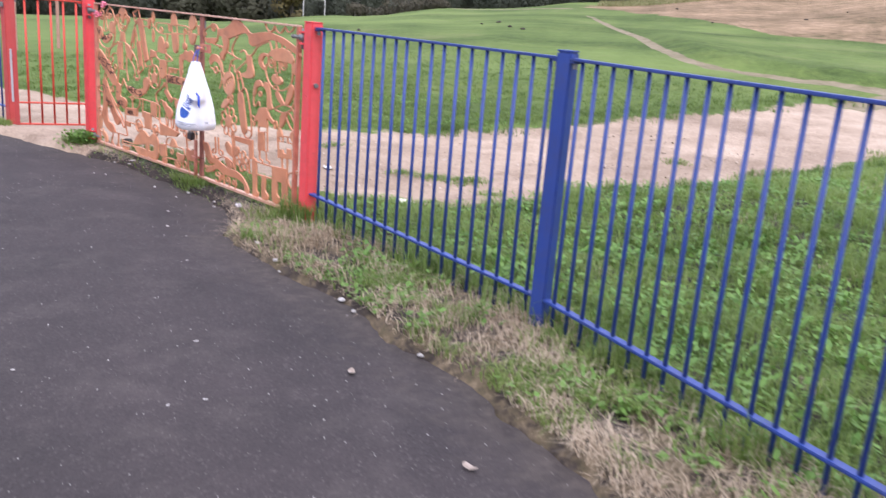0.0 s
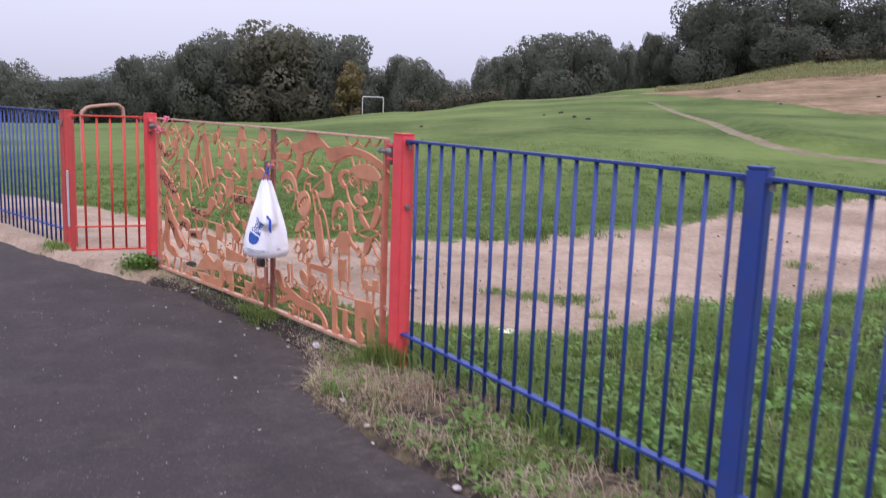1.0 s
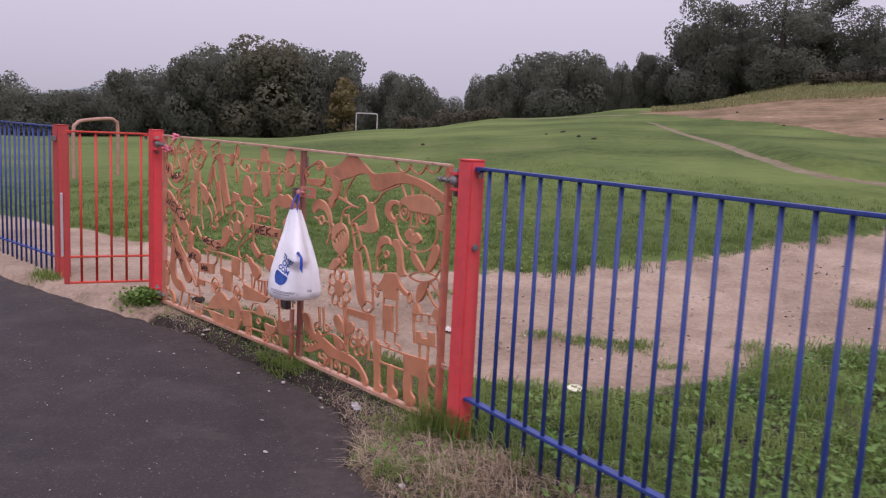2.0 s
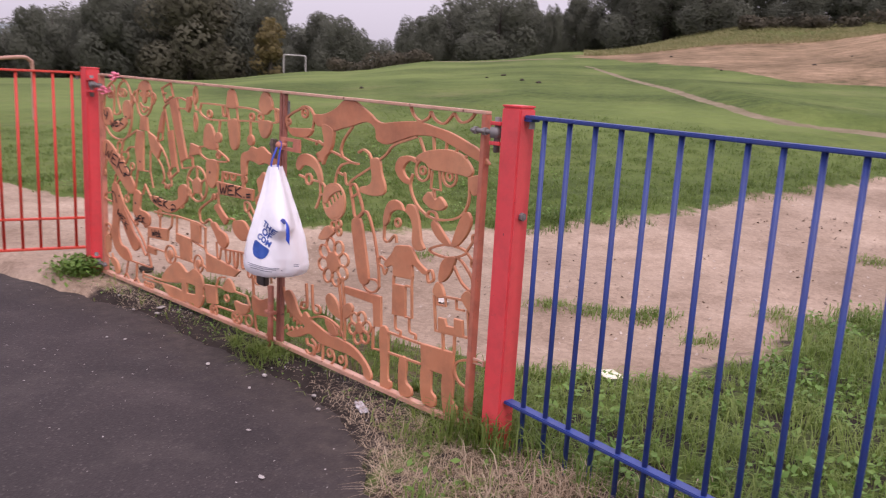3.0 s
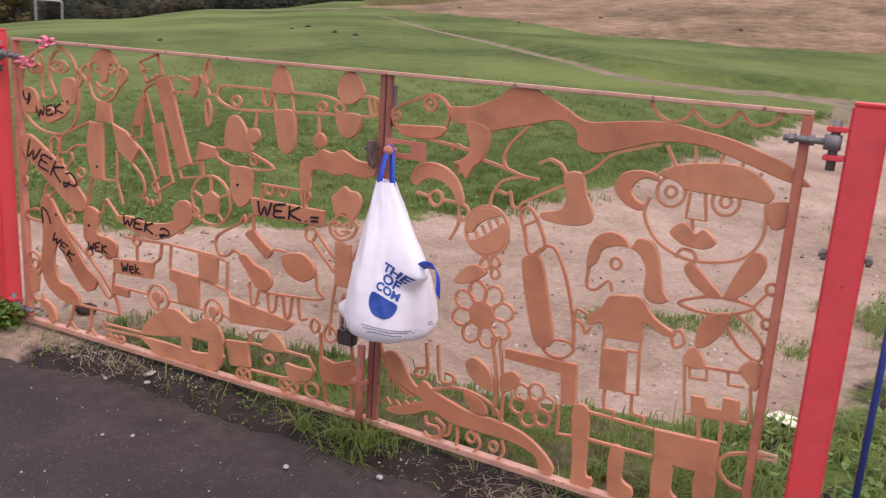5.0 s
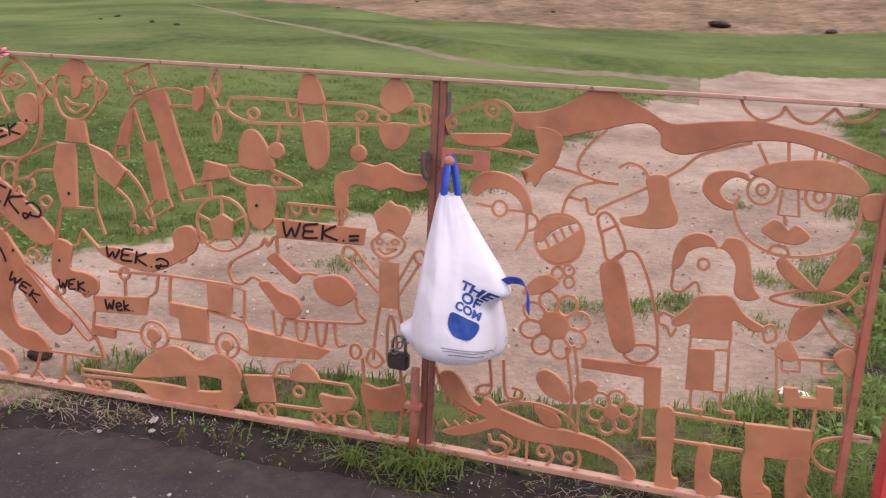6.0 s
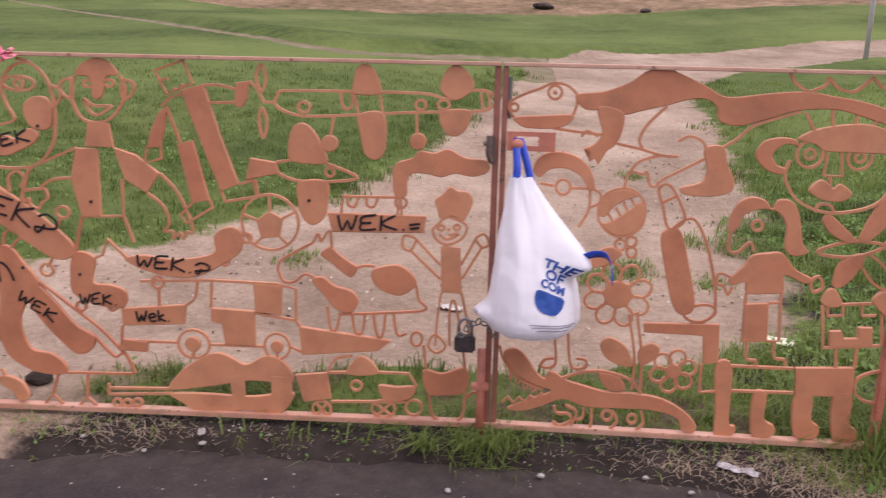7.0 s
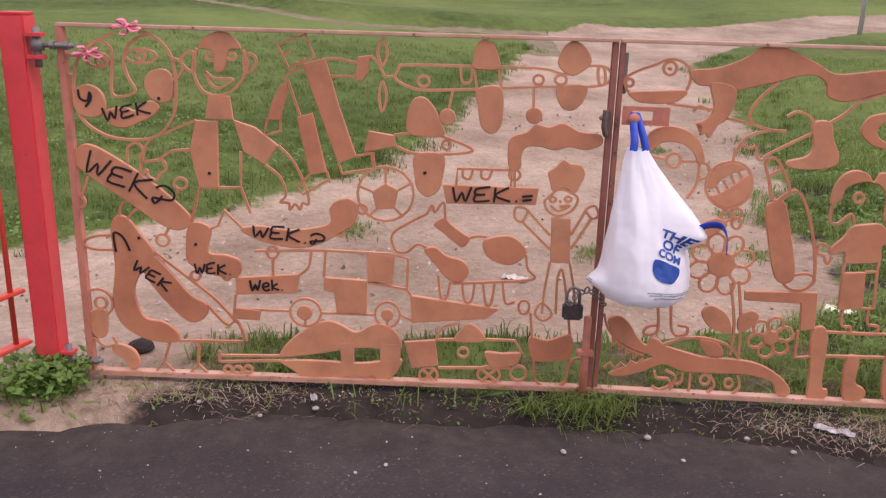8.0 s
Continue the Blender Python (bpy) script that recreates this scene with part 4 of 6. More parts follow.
cutout(left_leaf, "seal_motif",
       "P 11 55.9  13.1 60.3  16.7 59.8  20 55.4  24.4 49  22.8 45.2  18.8 40.3  17.1 34.4  19.7 26.7  26.1 25.1  30.5 21.3  29.4 18.1  20 18.8  12 24  9.9 32.2  11.4 43.8",
       "P 19.5 49.8  24 48.1  29.1 42.6  35 35.2  40.4 31.6  39.6 27.2  34.5 25.4  28.3 31  22.4 38.5  20 44.1",
       "W 11.7 54.1  5.3 53.3  1.8 50.9  4.9 49.2  11.3 49.1",
       "W 14 60.3  15.3 64.4  18.1 65.9",
       "W 16.7 59.8  19.6 62.7  21.8 62.8",
       "L 29.8 18.7  51.8 19.1",
       "L 27.5 18.2  25.1 11",
       "L 21.4 6.4  25.1 11  29 6.7",
       "L 37.2 18.4  36.4 10.5",
       "L 32.8 6.5  36.4 10.5  40 6.8",
       "W 40.4 31.6  46.5 25  49.9 26.1  52.8 19.3",
       "W 24.4 49  34.4 40.9  43.2 33.6  49.9 25.7")
cutout(left_leaf, "small_round_motif",
       "O 5.1 31 4.5 4.7",
       "O 5.7 31 1.9 1.9",
       "P 2.4 27.9  7.3 28.6  6.6 19.8  3.1 19.1  1.6 23",
       "W 2.2 19  5.7 15.8  9.5 16.8  8.8 19.1",
       "P 8.6 16.7  12.3 16.5  15.9 14.2  17.1 9.6  13.9 8.1  11.9 11.4  8.4 13.9")
cutout(right_leaf, "long_animal_motif",
       "P 20.2 110.4  27.1 111.4  31.7 112.8  36.1 114.9  39.7 117.5  45 118.3  49.6 116.7  55.9 113.9  62.2 110.9  72.4 112  82.6 112.9  91.4 111.8  100.2 110.3  109.1 107.5  113.3 105.9  118.5 101.7  115.7 101.5  109.8 103  100.8 105.9  91.9 108.1  81.7 107.6  73.2 104.9  66 102.9  60.6 104.2  59.5 108  56.3 110.1  51.8 109.9  45.8 108.1  38.3 106.2  34.5 105.2  29 106.2  22.7 106.5")
cutout(right_leaf, "animal_head_motif",
       "W 2.2 104.3  1.4 107.5  5.2 110  9.8 111.8  13.7 113.5  17.7 112.9  20.6 110.4",
       "O 14.3 110.9 1.9 1.9",
       "D 14.3 110.9 0.6",
       "O 2.9 106.4 1.1 1.1",
       "P 3 103.6  11 104.3  19.7 104.7  18.3 102  14.4 100.7  7.2 100.6  4.2 101.7",
       "L 1.9 104.3  3 103.6",
       "W 20.6 110.4  20.5 107.3  19.7 104.7",
       "P 26.6 107.1  33.7 105.9  33.8 100.4  32 96.4  29.8 94.6  27.7 90.8  26.5 92.3  24.9 91.6  25.1 94.4  23.1 95  26.5 96.8  28.2 100.1",
       "W 14.4 100.7  20.8 100  28.2 99.3",
       "W 32.5 96.9  39.1 95.6  45.5 93.9  50.1 93.7",
       "W 39.9 95.7  38.9 98.3  40.9 102.7  45.9 107.9",
       "W 22.4 98.5  23.9 100.2  27.2 98.8")
cutout(right_leaf, "arch_motif",
       "P 9 88.5  10.8 92.4  15.5 94.1  21.2 93  25.4 89.5  27.3 83.9  25.5 83  23.1 86.9  19 89.1  14.2 88.9  11.1 86.5",
       "O 18 83.7 2.1 2.2",
       "W 11.2 84.6  15.3 84",
       "W 20.1 83.5  25.4 83.5  28.2 82.7  29.1 80.8  28.5 79.1  25.8 77.9",
       "W 25.8 83  25.8 77.2  23.2 72")
cutout(right_leaf, "glove_motif",
       "C 28.6 76.6  29.5 80.8  32.5 83.3  36.9 83.9  40.5 81.8  42.1 78  41.5 73.3  38.7 70.5  34.7 69.5  31.1 71.2  29.1 73.8",
       "P 28.9 76.2  29.8 80.5  32.6 83  36.9 83.6  39.8 82  36.4 80.6  33 78.4  30.6 75.4",
       "P 30 73.2  31.4 71.3  34.7 69.8  38.6 70.8  41.2 73.4  41.8 77.6  40.8 80.2  38.4 78.2  35 75.6  32 73.8",
       "L 31.6 76.2  32.8 74.2", "L 33.6 78.2  35 75.8", "L 35.6 79.8  37 77.2", "L 37.8 80.8  39.2 78.8",
       "W 35.6 83.8  36.8 88.6  40.5 88.3  41.8 88.9  42.8 85.2  44.7 85  46.1 86.8  54.9 91.8  58.1 93.6",
       "W 36.8 88.6  39.4 92  45.5 93.9",
       "O 35.7 67 1.6 1.6",
       "O 38.8 68.1 1.5 1.5",
       "O 39.1 64.8 1.4 1.6",
       "P 29.4 64.9  33.3 66.3  36.4 64.5  33.7 61.8  29.7 59.8  25.9 60")
cutout(right_leaf, "ankle_boot_motif",
       "P 57.3 96.2  62.4 97  64.1 91.9  66.4 87.2  65.7 84  60.4 82.5  52.7 82.8  51.7 84.8  57 86.5  58.5 89.9",
       "W 49.8 98.1  52.7 99.6  56.1 98.5  57.9 96.1",
       "W 62.5 96.8  66.3 99.4  70.4 103.2  79 106.2  82.5 107.3")
cutout(right_leaf, "crayon_motif",
       "P 47.2 70.1  49.7 72.3  52.9 71.7  56.2 61  58.8 49.2  55.9 46.2  52.5 48.7  49.1 60.4",
       "C 45.5 83.8  47.7 85.6  50.3 83  53.6 75.5  49.2 72.5  47.1 78.7",
       "L 46.6 80  50.4 82.2",
       "W 49.7 71.9  54.1 75.5  57.3 74.5  61.2 66.4  64.2 54.9  65 47.2",
       "C 55.9 46.2  58.1 48.8  62.8 49.6  65.1 47.7  62.5 44.7  58.5 44.3")
cutout(right_leaf, "daisy_motif",
       "F 36 51.6 4.2 10.2 8",
       "W 39.7 45.5  42.4 31.8  42.3 21.2",
       "W 42.1 46.4  44.5 32  44.9 20.8")
cutout(right_leaf, "leaf_motif",
       "P 31.8 35.3  34.5 37.9  39.7 35.1  41.9 29  37.6 29.2  33.8 31.3")
cutout(right_leaf, "leaf_motif",
       "P 44.2 29.3  43.5 34.1  47 36.7  49.7 35.2  48.2 31.5")
cutout(right_leaf, "small_daisy_motif",
       "F 54.3 27.9 2.4 7.1 6")
cutout(right_leaf, "angle_motif",
       "Q 44.3 43.2  66.6 43.8  67.4 31.6  63 30.8  62.1 39.9  44.6 40.1",
       "L 62.5 30.7  62.7 21.5  67.9 22.1")
cutout(right_leaf, "wellington_motif",
       "P 66.7 30.6  71.6 30.7  72.4 13  74.4 11  74.5 8.6  71.8 7  68.5 7.4  68 16.2",
       "L 71.2 30.7  81.5 30.7  89.7 30.8",
       "L 71.8 22.5  90.6 23",
       "P 78.8 22  82.7 22.2  82.8 14.2  86 11.8  86.3 9.1  83.2 7.6  79.3 9.2")
cutout(right_leaf, "table_motif",
       "Q 90.1 31.2  107.3 32.2  107.7 22.7  91.2 22",
       "P 90.9 22  96.1 22.2  96.7 14.8  99.2 12.4  99.2 9.1  96.1 8  91.9 9.7",
       "P 102.2 22.5  107.6 22.9  108 14.3  110.4 11.8  110.4 8.5  107.3 7.5  103.5 9.2",
       "W 118.7 32  112.7 30.9  108.7 28.7  108.1 25.1  110.9 21.8  116 20.8")
cutout(right_leaf, "bob_motif",
       "P 66.4 71.8  66.4 76.7  68.3 80.9  71.9 82.8  75.8 81.9  77.9 79.5  79.5 82.2  83.3 81.9  85.6 78.1  87.5 70.1  89.4 67  85.2 65.8  82.7 68.1  82.4 74.6  79.5 78.6  74.6 79.3  70.2 77.3  69 73.7",
       "O 74.3 74.4 1.4 1.5",
       "W 66.9 71.9  66.9 66.9  69.5 66.2  72.9 69.3  74.1 66.6")
cutout(right_leaf, "pinafore_motif",
       "P 67.9 57.7  71.8 62.2  73.8 65.4  78.3 66.4  82.4 66.4  86.5 61.8  91.9 58.9  89.3 57.6  83.6 59.9  83.8 54.8  78.6 53.9  73.4 53.9  72.6 57.3  69 56.1",
       "Q 73 50.5  80.1 51.1  80.9 39.1  73.5 38.4",
       "L 73.4 53.9  73.3 50.5",
       "L 83.5 54.8  83.5 51.4  80.1 51.1",
       "L 83.5 51.4  84.4 39.4  80.6 39",
       "W 75.1 38.5  75.6 33.3  78.4 32.7  78.3 30.9",
       "W 82.9 39.3  83.5 34.1  86.7 33.5  86.9 31.7",
       "W 68.2 58.6  65 59.5  64.5 56.6  66.6 55.7  68 53.1  69.3 55.6",
       "C 91.5 58.5  93.6 59.8  94.8 56.6  92.3 55.2")
cutout(right_leaf, "fringe_motif",
       "P 82.7 99.7  86.8 102.4  93.8 104  101 104.4  107 102.6  111.1 98.5  109.4 96.1  105 96.3  96.3 96.4  90.4 96.6  87.3 98.4",
       "W 81.2 93.7  80.3 88.9  84 82.8  91.1 79.3  98.6 79.3  106.3 81.9  109.9 87.7  109.6 96.2",
       "O 86.4 95.6 3.6 3.8",
       "O 86.4 95.6 1.4 1.4",
       "O 100.1 95.1 3.3 3.5",
       "O 100.1 95.1 1.3 1.4",
       "L 91.2 96.1  91 89.6  96 89.6  94.9 96.4",
       "P 87.4 85.4  90 88.3  92.3 87.6  94 86  96 87.4  99.3 84.6  96.7 82.4  92.2 82.4  89.9 83.2",
       "L 92.5 89.4  93.1 86.9",
       "L 84 107.2  86.8 102.2",
       "L 91.1 108.1  91.7 103.6",
       "L 97.8 106.9  97.6 103.1",
       "L 103 105.4  102.1 101.8",
       "L 107.6 103.2  105.9 100.2")
cutout(right_leaf, "loop_motif",
       "P 82.9 97.7  79.9 98.3  77.4 96.9  76.2 94.6  77.9 92.2  80.1 91.3  79.1 89.5  74.8 90.8  71.7 94.4  73.2 98.5  77.5 100  82 99.6")
cutout(right_leaf, "loop_motif",
       "P 109.4 95.7  113.5 97.2  116.3 95.8  115.1 91.4  112 90  110.2 92.3")
cutout(right_leaf, "loop_motif",
       "W 89.7 79  90.9 81.3  93.9 81.1  95.1 78.8")
cutout(right_leaf, "propeller_motif",
       "P 92.2 76.6  94.2 78.4  99.3 74.2  102.7 70.9  99.8 70.4  94.9 72.9",
       "P 103.1 71  104.8 77  107.7 82.8  110.4 83.8  111.9 80.7  110.1 75.8  105.9 71.2",
       "C 91.9 67.2  96.9 69.7  102.7 70.9  110.5 69.9  104.7 66.8  98.1 66",
       "P 97.5 59  98.4 63.6  101.1 66.2  105.5 66.9  103.3 60.6  100 56.9  97.8 57",
       "W 104.4 64  108.8 58.6  113.6 56.5  113.8 60.7  109.4 65.3  106.5 67",
       "O 113.9 75.3 1.3 1.4",
       "L 110.2 69.9  113.3 74.3",
       "L 110.2 69.9  113.2 67.5",
       "O 114 66.4 1.1 1.3")
cutout(right_leaf, "castle_motif",
       "L 95.6 51.1  97.3 37.9  113.4 39.4",
       "Q 98.4 43.3  101.8 43.6  102.9 41.2  106.7 41.5  106.5 44.9  110.5 45  111.3 39.2  99.1 38",
       "P 95 52.1  96.4 55.9  98.6 56.1  101 51.9  98.1 50.6",
       "L 100.7 51.6  110 52.4",
       "P 109.3 53.3  112.2 56.4  115 54.2  114.2 48.7  112.4 49.7",
       "L 97 50.9  97.4 47.9  101.8 48.3  101.3 51.6",
       "L 106.7 52.1  107.2 48.4  111.1 48.8",
       "L 112.6 49.2  114 39.5",
       "L 101 38.2  101.8 32",
       "L 107 38.8  107.2 32.2")
cutout(right_leaf, "scallop_motif",
       "W 78.3 118.5  80.1 115.3  84 113.1  88.1 114.7  89 116.9",
       "W 89 116.9  91.8 114.1  96.2 113.3  100.6 117.2",
       "W 100.6 117.2  103.9 114.4  108 115.3  110.6 118.2")
cutout(right_leaf, "crocodile_motif",
       "P 2.6 31.2  6 32.9  9.5 30.4  12.7 25.6  15.6 23.3  16.8 25.6  18.9 25.5  21.9 23.4  28 21.6  34.9 20.1  43.3 20  51.7 18.7  58.7 14.9  62.7 10.5  61.8 7.8  58.4 8.7  56.4 12.7  48.7 14.7  40.3 14.7  28.4 14.7  21.4 16.8  14.6 13.8  8.6 12  4.2 12.7  11.1 16.1  17.8 19.2  12.6 21.1  7.2 23.7  4.5 26.3",
       "W 21 23.8  27.7 26.2  34.4 26.5  41.3 24.4  45.3 20.2",
       "P 31.9 26  37.9 25.2  40.2 21  35.1 20.8",
       "L 2.7 14.5  4.4 16.5  6.2 14.4  7.9 16.5  9.7 15  11.4 17.2  13.1 16.3  15.1 18.4",
       "L 4.6 26.4  5 22.4  6.6 24.2  7 20.8  9 22.8  9.2 19.2  11.4 21.4  11.8 18.4  13.6 20.4",
       "W 1.2 33.4  3.2 27.8  8.4 22.4  15 19.6")
cutout(right_leaf, "crocodile_foot_motif",
       "W 19 14.3  19.9 11.9  23.4 11.8  24.4 9.6  21 7.7  18.7 9",
       "W 22.4 14.7  25.9 12.6  24.5 8.1",
       "W 28.1 14.1  27.8 10.9  26.1 9.8",
       "W 30.5 14.4  30.5 7.8  28 6.6",
       "O 35.4 12.1 1.5 1.7",
       "W 37 13.8  38.6 10.2  35.8 6.7",
       "O 43.1 11.3 1.3 1.5",
       "W 45.7 14.2  46.6 10.2  44.3 7.1")
cutout(right_leaf, "stem_motif",
       "W 17.7 38.5  18.7 29.5  17.4 27.2  14.3 27.2  15.2 29.5  18.1 30.2",
       "W 21.9 38.9  23.3 28.1  27.6 27.6  27.8 30  24.9 30.5")
tag("board_motif", "WEK2", 4.3, 74.6, 31.5, 62.6, 6.6)
tag("blob_motif", "u", 4.8, 94.4, 9.4, 94.2, 5.4)
tag("blob_motif", "WEK", 12.6, 90.2, 27.4, 93.2, 3.9)
tag("smile_motif", "WEK.2", 56.2, 55.2, 79.6, 52.9, 4.2)
tag("bus_motif", "WEK.=", 119, 68.5, 144.2, 69.4, 4.8)
tag("seal_motif", "WEK", 17.0, 42.9, 28.6, 35.4, 3.8)
tag("seal_motif", "n", 12.0, 48.6, 17.2, 48.8, 6.6)
tag("boot_motif", "WEK.", 37.4, 42.2, 49.6, 42.4, 3.8)
tag("sign_motif", "Wek.", 55, 37.1, 66.2, 37.6, 3.4)
rivet("coat_motif", 43.5, 75.1)
rivet("bird_plane_motif", 110.1, 77.4)
rivet("boot_motif", 38, 52)
rivet("seal_motif", 20, 53.5)
rivet("blob_motif", 29.3, 97.6)

# ribbons tied to the left end of the gate
def ribbon_bow(x, y, z, turn, size):
    thing = empty("ribbon", x, y, z, turn)
    bm = bmesh.new()
    for k in range(5):
        a = k * 1.3 + 0.4
        pts = curve_through([(0, 0, 0), (size * math.cos(a), -0.006 - 0.006 * k, size * 0.55 * math.sin(a)), (size * 1.3 * math.cos(a + 0.5), -0.01, size * 0.6 * math.sin(a + 0.5)), (0, -0.004, 0)], False, 5)
        rows = [[bm.verts.new(p + Vector((0, w, 0.25 * w))) for w in (-0.009, 0.009)] for p in pts]
        for r, s in zip(rows, rows[1:]):
            bm.faces.new((r[0], r[1], s[1], s[0]))
    ob = part("bow", bm, PINK, thing, smooth=True)
    ob.modifiers.new("thick", "SOLIDIFY").thickness = 0.0012
    bm = bmesh.new()
    bmesh.ops.create_uvsphere(bm, u_segments=10, v_segments=6, radius=size * 0.3)
    part("knot", bm, PINK, thing, smooth=True)
    return tagged(thing, "faded pink ribbon knotted round the gate steel", "ribbon", "ribbons on the gate")


ribbon_bow(GATE_X - 0.015, 7.232, 1.185, -90, 0.035)
ribbon_bow(GATE_X - 0.012, 7.362, 1.105, -60, 0.034)

# ---- carrier bag ----
BAG, nt_, b_ = material("bag_film", 0.42)
crease = noisy(nt_, 11, 2, 0.5)
nt_.links.new(ramp(nt_, noisy(nt_, 7, 4), [(0.3, (0.92, 0.92, 0.96)), (0.7, (0.96, 0.96, 0.99))]), b_.inputs["Base Color"])
b_.inputs["Subsurface Weight"].default_value = 0.0
film = node(nt_, "BsdfTranslucent", {"Color": (0.95, 0.95, 0.98, 1)})
joined = node(nt_, "MixShader", {0: 0.25, 1: b_.outputs[0], 2: film.outputs[0]})
nt_.links.new(joined.outputs[0], nt_.nodes["Material Output"].inputs["Surface"])
stretched = node(nt_, "Mapping", {"Vector": coords(nt_), "Rotation": (0, 0.5, 0), "Scale": (26, 10, 5)}).outputs[0]
bumpy(nt_, b_, calc(nt_, "ADD", crease, node(nt_, "TexNoise", {"Vector": stretched, "Scale": 0.5, "Detail": 1}).outputs["Fac"]), 0.5, 0.02)
BLUE_FILM = plain("blue_film", (0.015, 0.06, 0.48), (0.025, 0.09, 0.58), 30, 0.4)
BLUE_INK = plain("blue_print", (0.012, 0.06, 0.3), (0.02, 0.085, 0.36), 60, 0.5)
GREY_INK = plain("grey_print", (0.25, 0.26, 0.32), (0.4, 0.4, 0.45), 60, 0.5)
# heights, the middle's place and the girth's radius
BAG_Z = [0.432, 0.435, 0.442, 0.459, 0.48, 0.52, 0.58, 0.66, 0.73, 0.80, 0.84, 0.88]
BAG_R = [0.09, 0.106, 0.12, 0.131, 0.137, 0.135, 0.124, 0.1, 0.076, 0.053, 0.041, 0.029]
BAG_X = [0.054, 0.054, 0.054, 0.055, 0.055, 0.054, 0.05, 0.042, 0.032, 0.022, 0.016, 0.012]
BAG_Y = [-0.024, -0.024, -0.024, -0.024, -0.024, -0.023, -0.02, -0.012, -0.004, 0.006, 0.01, 0.012]


def bag_point(turn, w, out=0.0):
    """A point of the film at a height and a turn from the front; a corner with the loose handle juts out, another sags low, and the back lies on the gate."""
    x, y, r = (float(np.interp(w, BAG_Z, t)) for t in (BAG_X, BAG_Y, BAG_R))
    jut = 0.088 * math.exp(-((turn - 0.78) / 0.36) ** 2 - ((w - 0.655) / (0.14 if w > 0.655 else 0.034)) ** 2)
    sag = 0.04 * math.exp(-((turn + 1.75) / 0.3) ** 2 - ((w - 0.488) / 0.026) ** 2)
    cx, cy = math.sin(turn), -math.cos(turn)
    loose = min(1, (0.9 - w) * 4)
    fold = 1 + 0.07 * noise.noise((cx * 2.2, cy * 2.2, w * 6)) * loose + 0.035 * math.sin(7 * turn + 9 * w) * math.exp(-((w - 0.78) / 0.12) ** 2) + 0.035 * noise.noise((cx * 6, cy * 6, w * 15))
    q = r * fold + jut + sag + out
    p = Vector((x + q * cx, y + q * cy, w + 0.008 * noise.noise((cx * 2, cy * 2, w * 9))))
    over = p.x * 0.309 + p.y * 0.951 - 0.055
    if over > 0:
        p -= Vector((0.309, 0.951, 0)) * (over - 0.022 * math.tanh(over / 0.022))
    return p


bag = empty("carrier_bag", GATE_X - 0.072, 5.733, 0, -72)
bm = bmesh.new()
rings = [[bm.verts.new(bag_point(k * math.tau / 72 - math.pi, w)) for k in range(72)] for w in np.concatenate([np.linspace(0.432, 0.459, 7), np.linspace(0.467, 0.88, 50)])]
for r, t in zip(rings, rings[1:]):
    for k in range(72):
        bm.faces.new((r[k], r[(k + 1) % 72], t[(k + 1) % 72], t[k]))
bm.faces.new(rings[0][::-1])
sack = part("sack", bm, BAG, bag, "white plastic film", True)


def strip(name, pts, width, parent, mat, lean=(1, 0, 0)):
    bm = bmesh.new()
    side = Vector(lean).normalized() * width / 2
    rows = [[bm.verts.new(p - side), bm.verts.new(p + side)] for p in curve_through(pts, False, 8)]
    for r, s in zip(rows, rows[1:]):
        bm.faces.new((r[0], r[1], s[1], s[0]))
    ob = part(name, bm, mat, parent, "blue plastic carrying strip", True)
    ob.modifiers.new("thick", "SOLIDIFY").thickness = 0.0015
    return ob


strip("handle", [(-0.006, 0.002, 0.862), (-0.002, 0.004, 0.905), (0.004, 0.034, 0.965), (0.0114, 0.042, 0.984), (0.02, 0.036, 0.968), (0.03, 0.008, 0.91), (0.04, -0.012, 0.845)], 0.023, bag, BLUE_FILM, (0.8, -0.6, 0))
root = bag_point(0.78, 0.66)
strip("handle", [root + Vector(d) for d in ((-0.022, 0.014, 0.014), (0.0, -0.004, 0.03), (0.03, -0.024, 0.03), (0.044, -0.036, 0.0), (0.046, -0.038, -0.045))], 0.026, bag, BLUE_FILM, (0.35, 0.35, -0.75))


def printed(name, bm, mat, turn, w, angle):
    """Lays a flat shape on the film at a turn from the front and a height, following its curve."""
    bm.transform(Matrix.Rotation(radians(angle), 4, "Z"))
    for _ in range(2):
        bmesh.ops.triangulate(bm, faces=bm.faces)
        bmesh.ops.subdivide_edges(bm, edges=[e for e in bm.edges if e.calc_length() > 0.008], cuts=1, use_grid_fill=True)
    girth = float(np.interp(w, BAG_Z, BAG_R))
    for v in bm.verts:
        v.co = bag_point(radians(turn) + v.co.x / girth, w + v.co.y, 0.0025)
    return part(name, bm, mat, sack)


def lettering(text, turn, w, size, angle):
    bm = bmesh.new()
    bm.from_mesh(letters(text, size, 0.0012))
    return printed("print", bm, BLUE_INK, turn, w, angle)


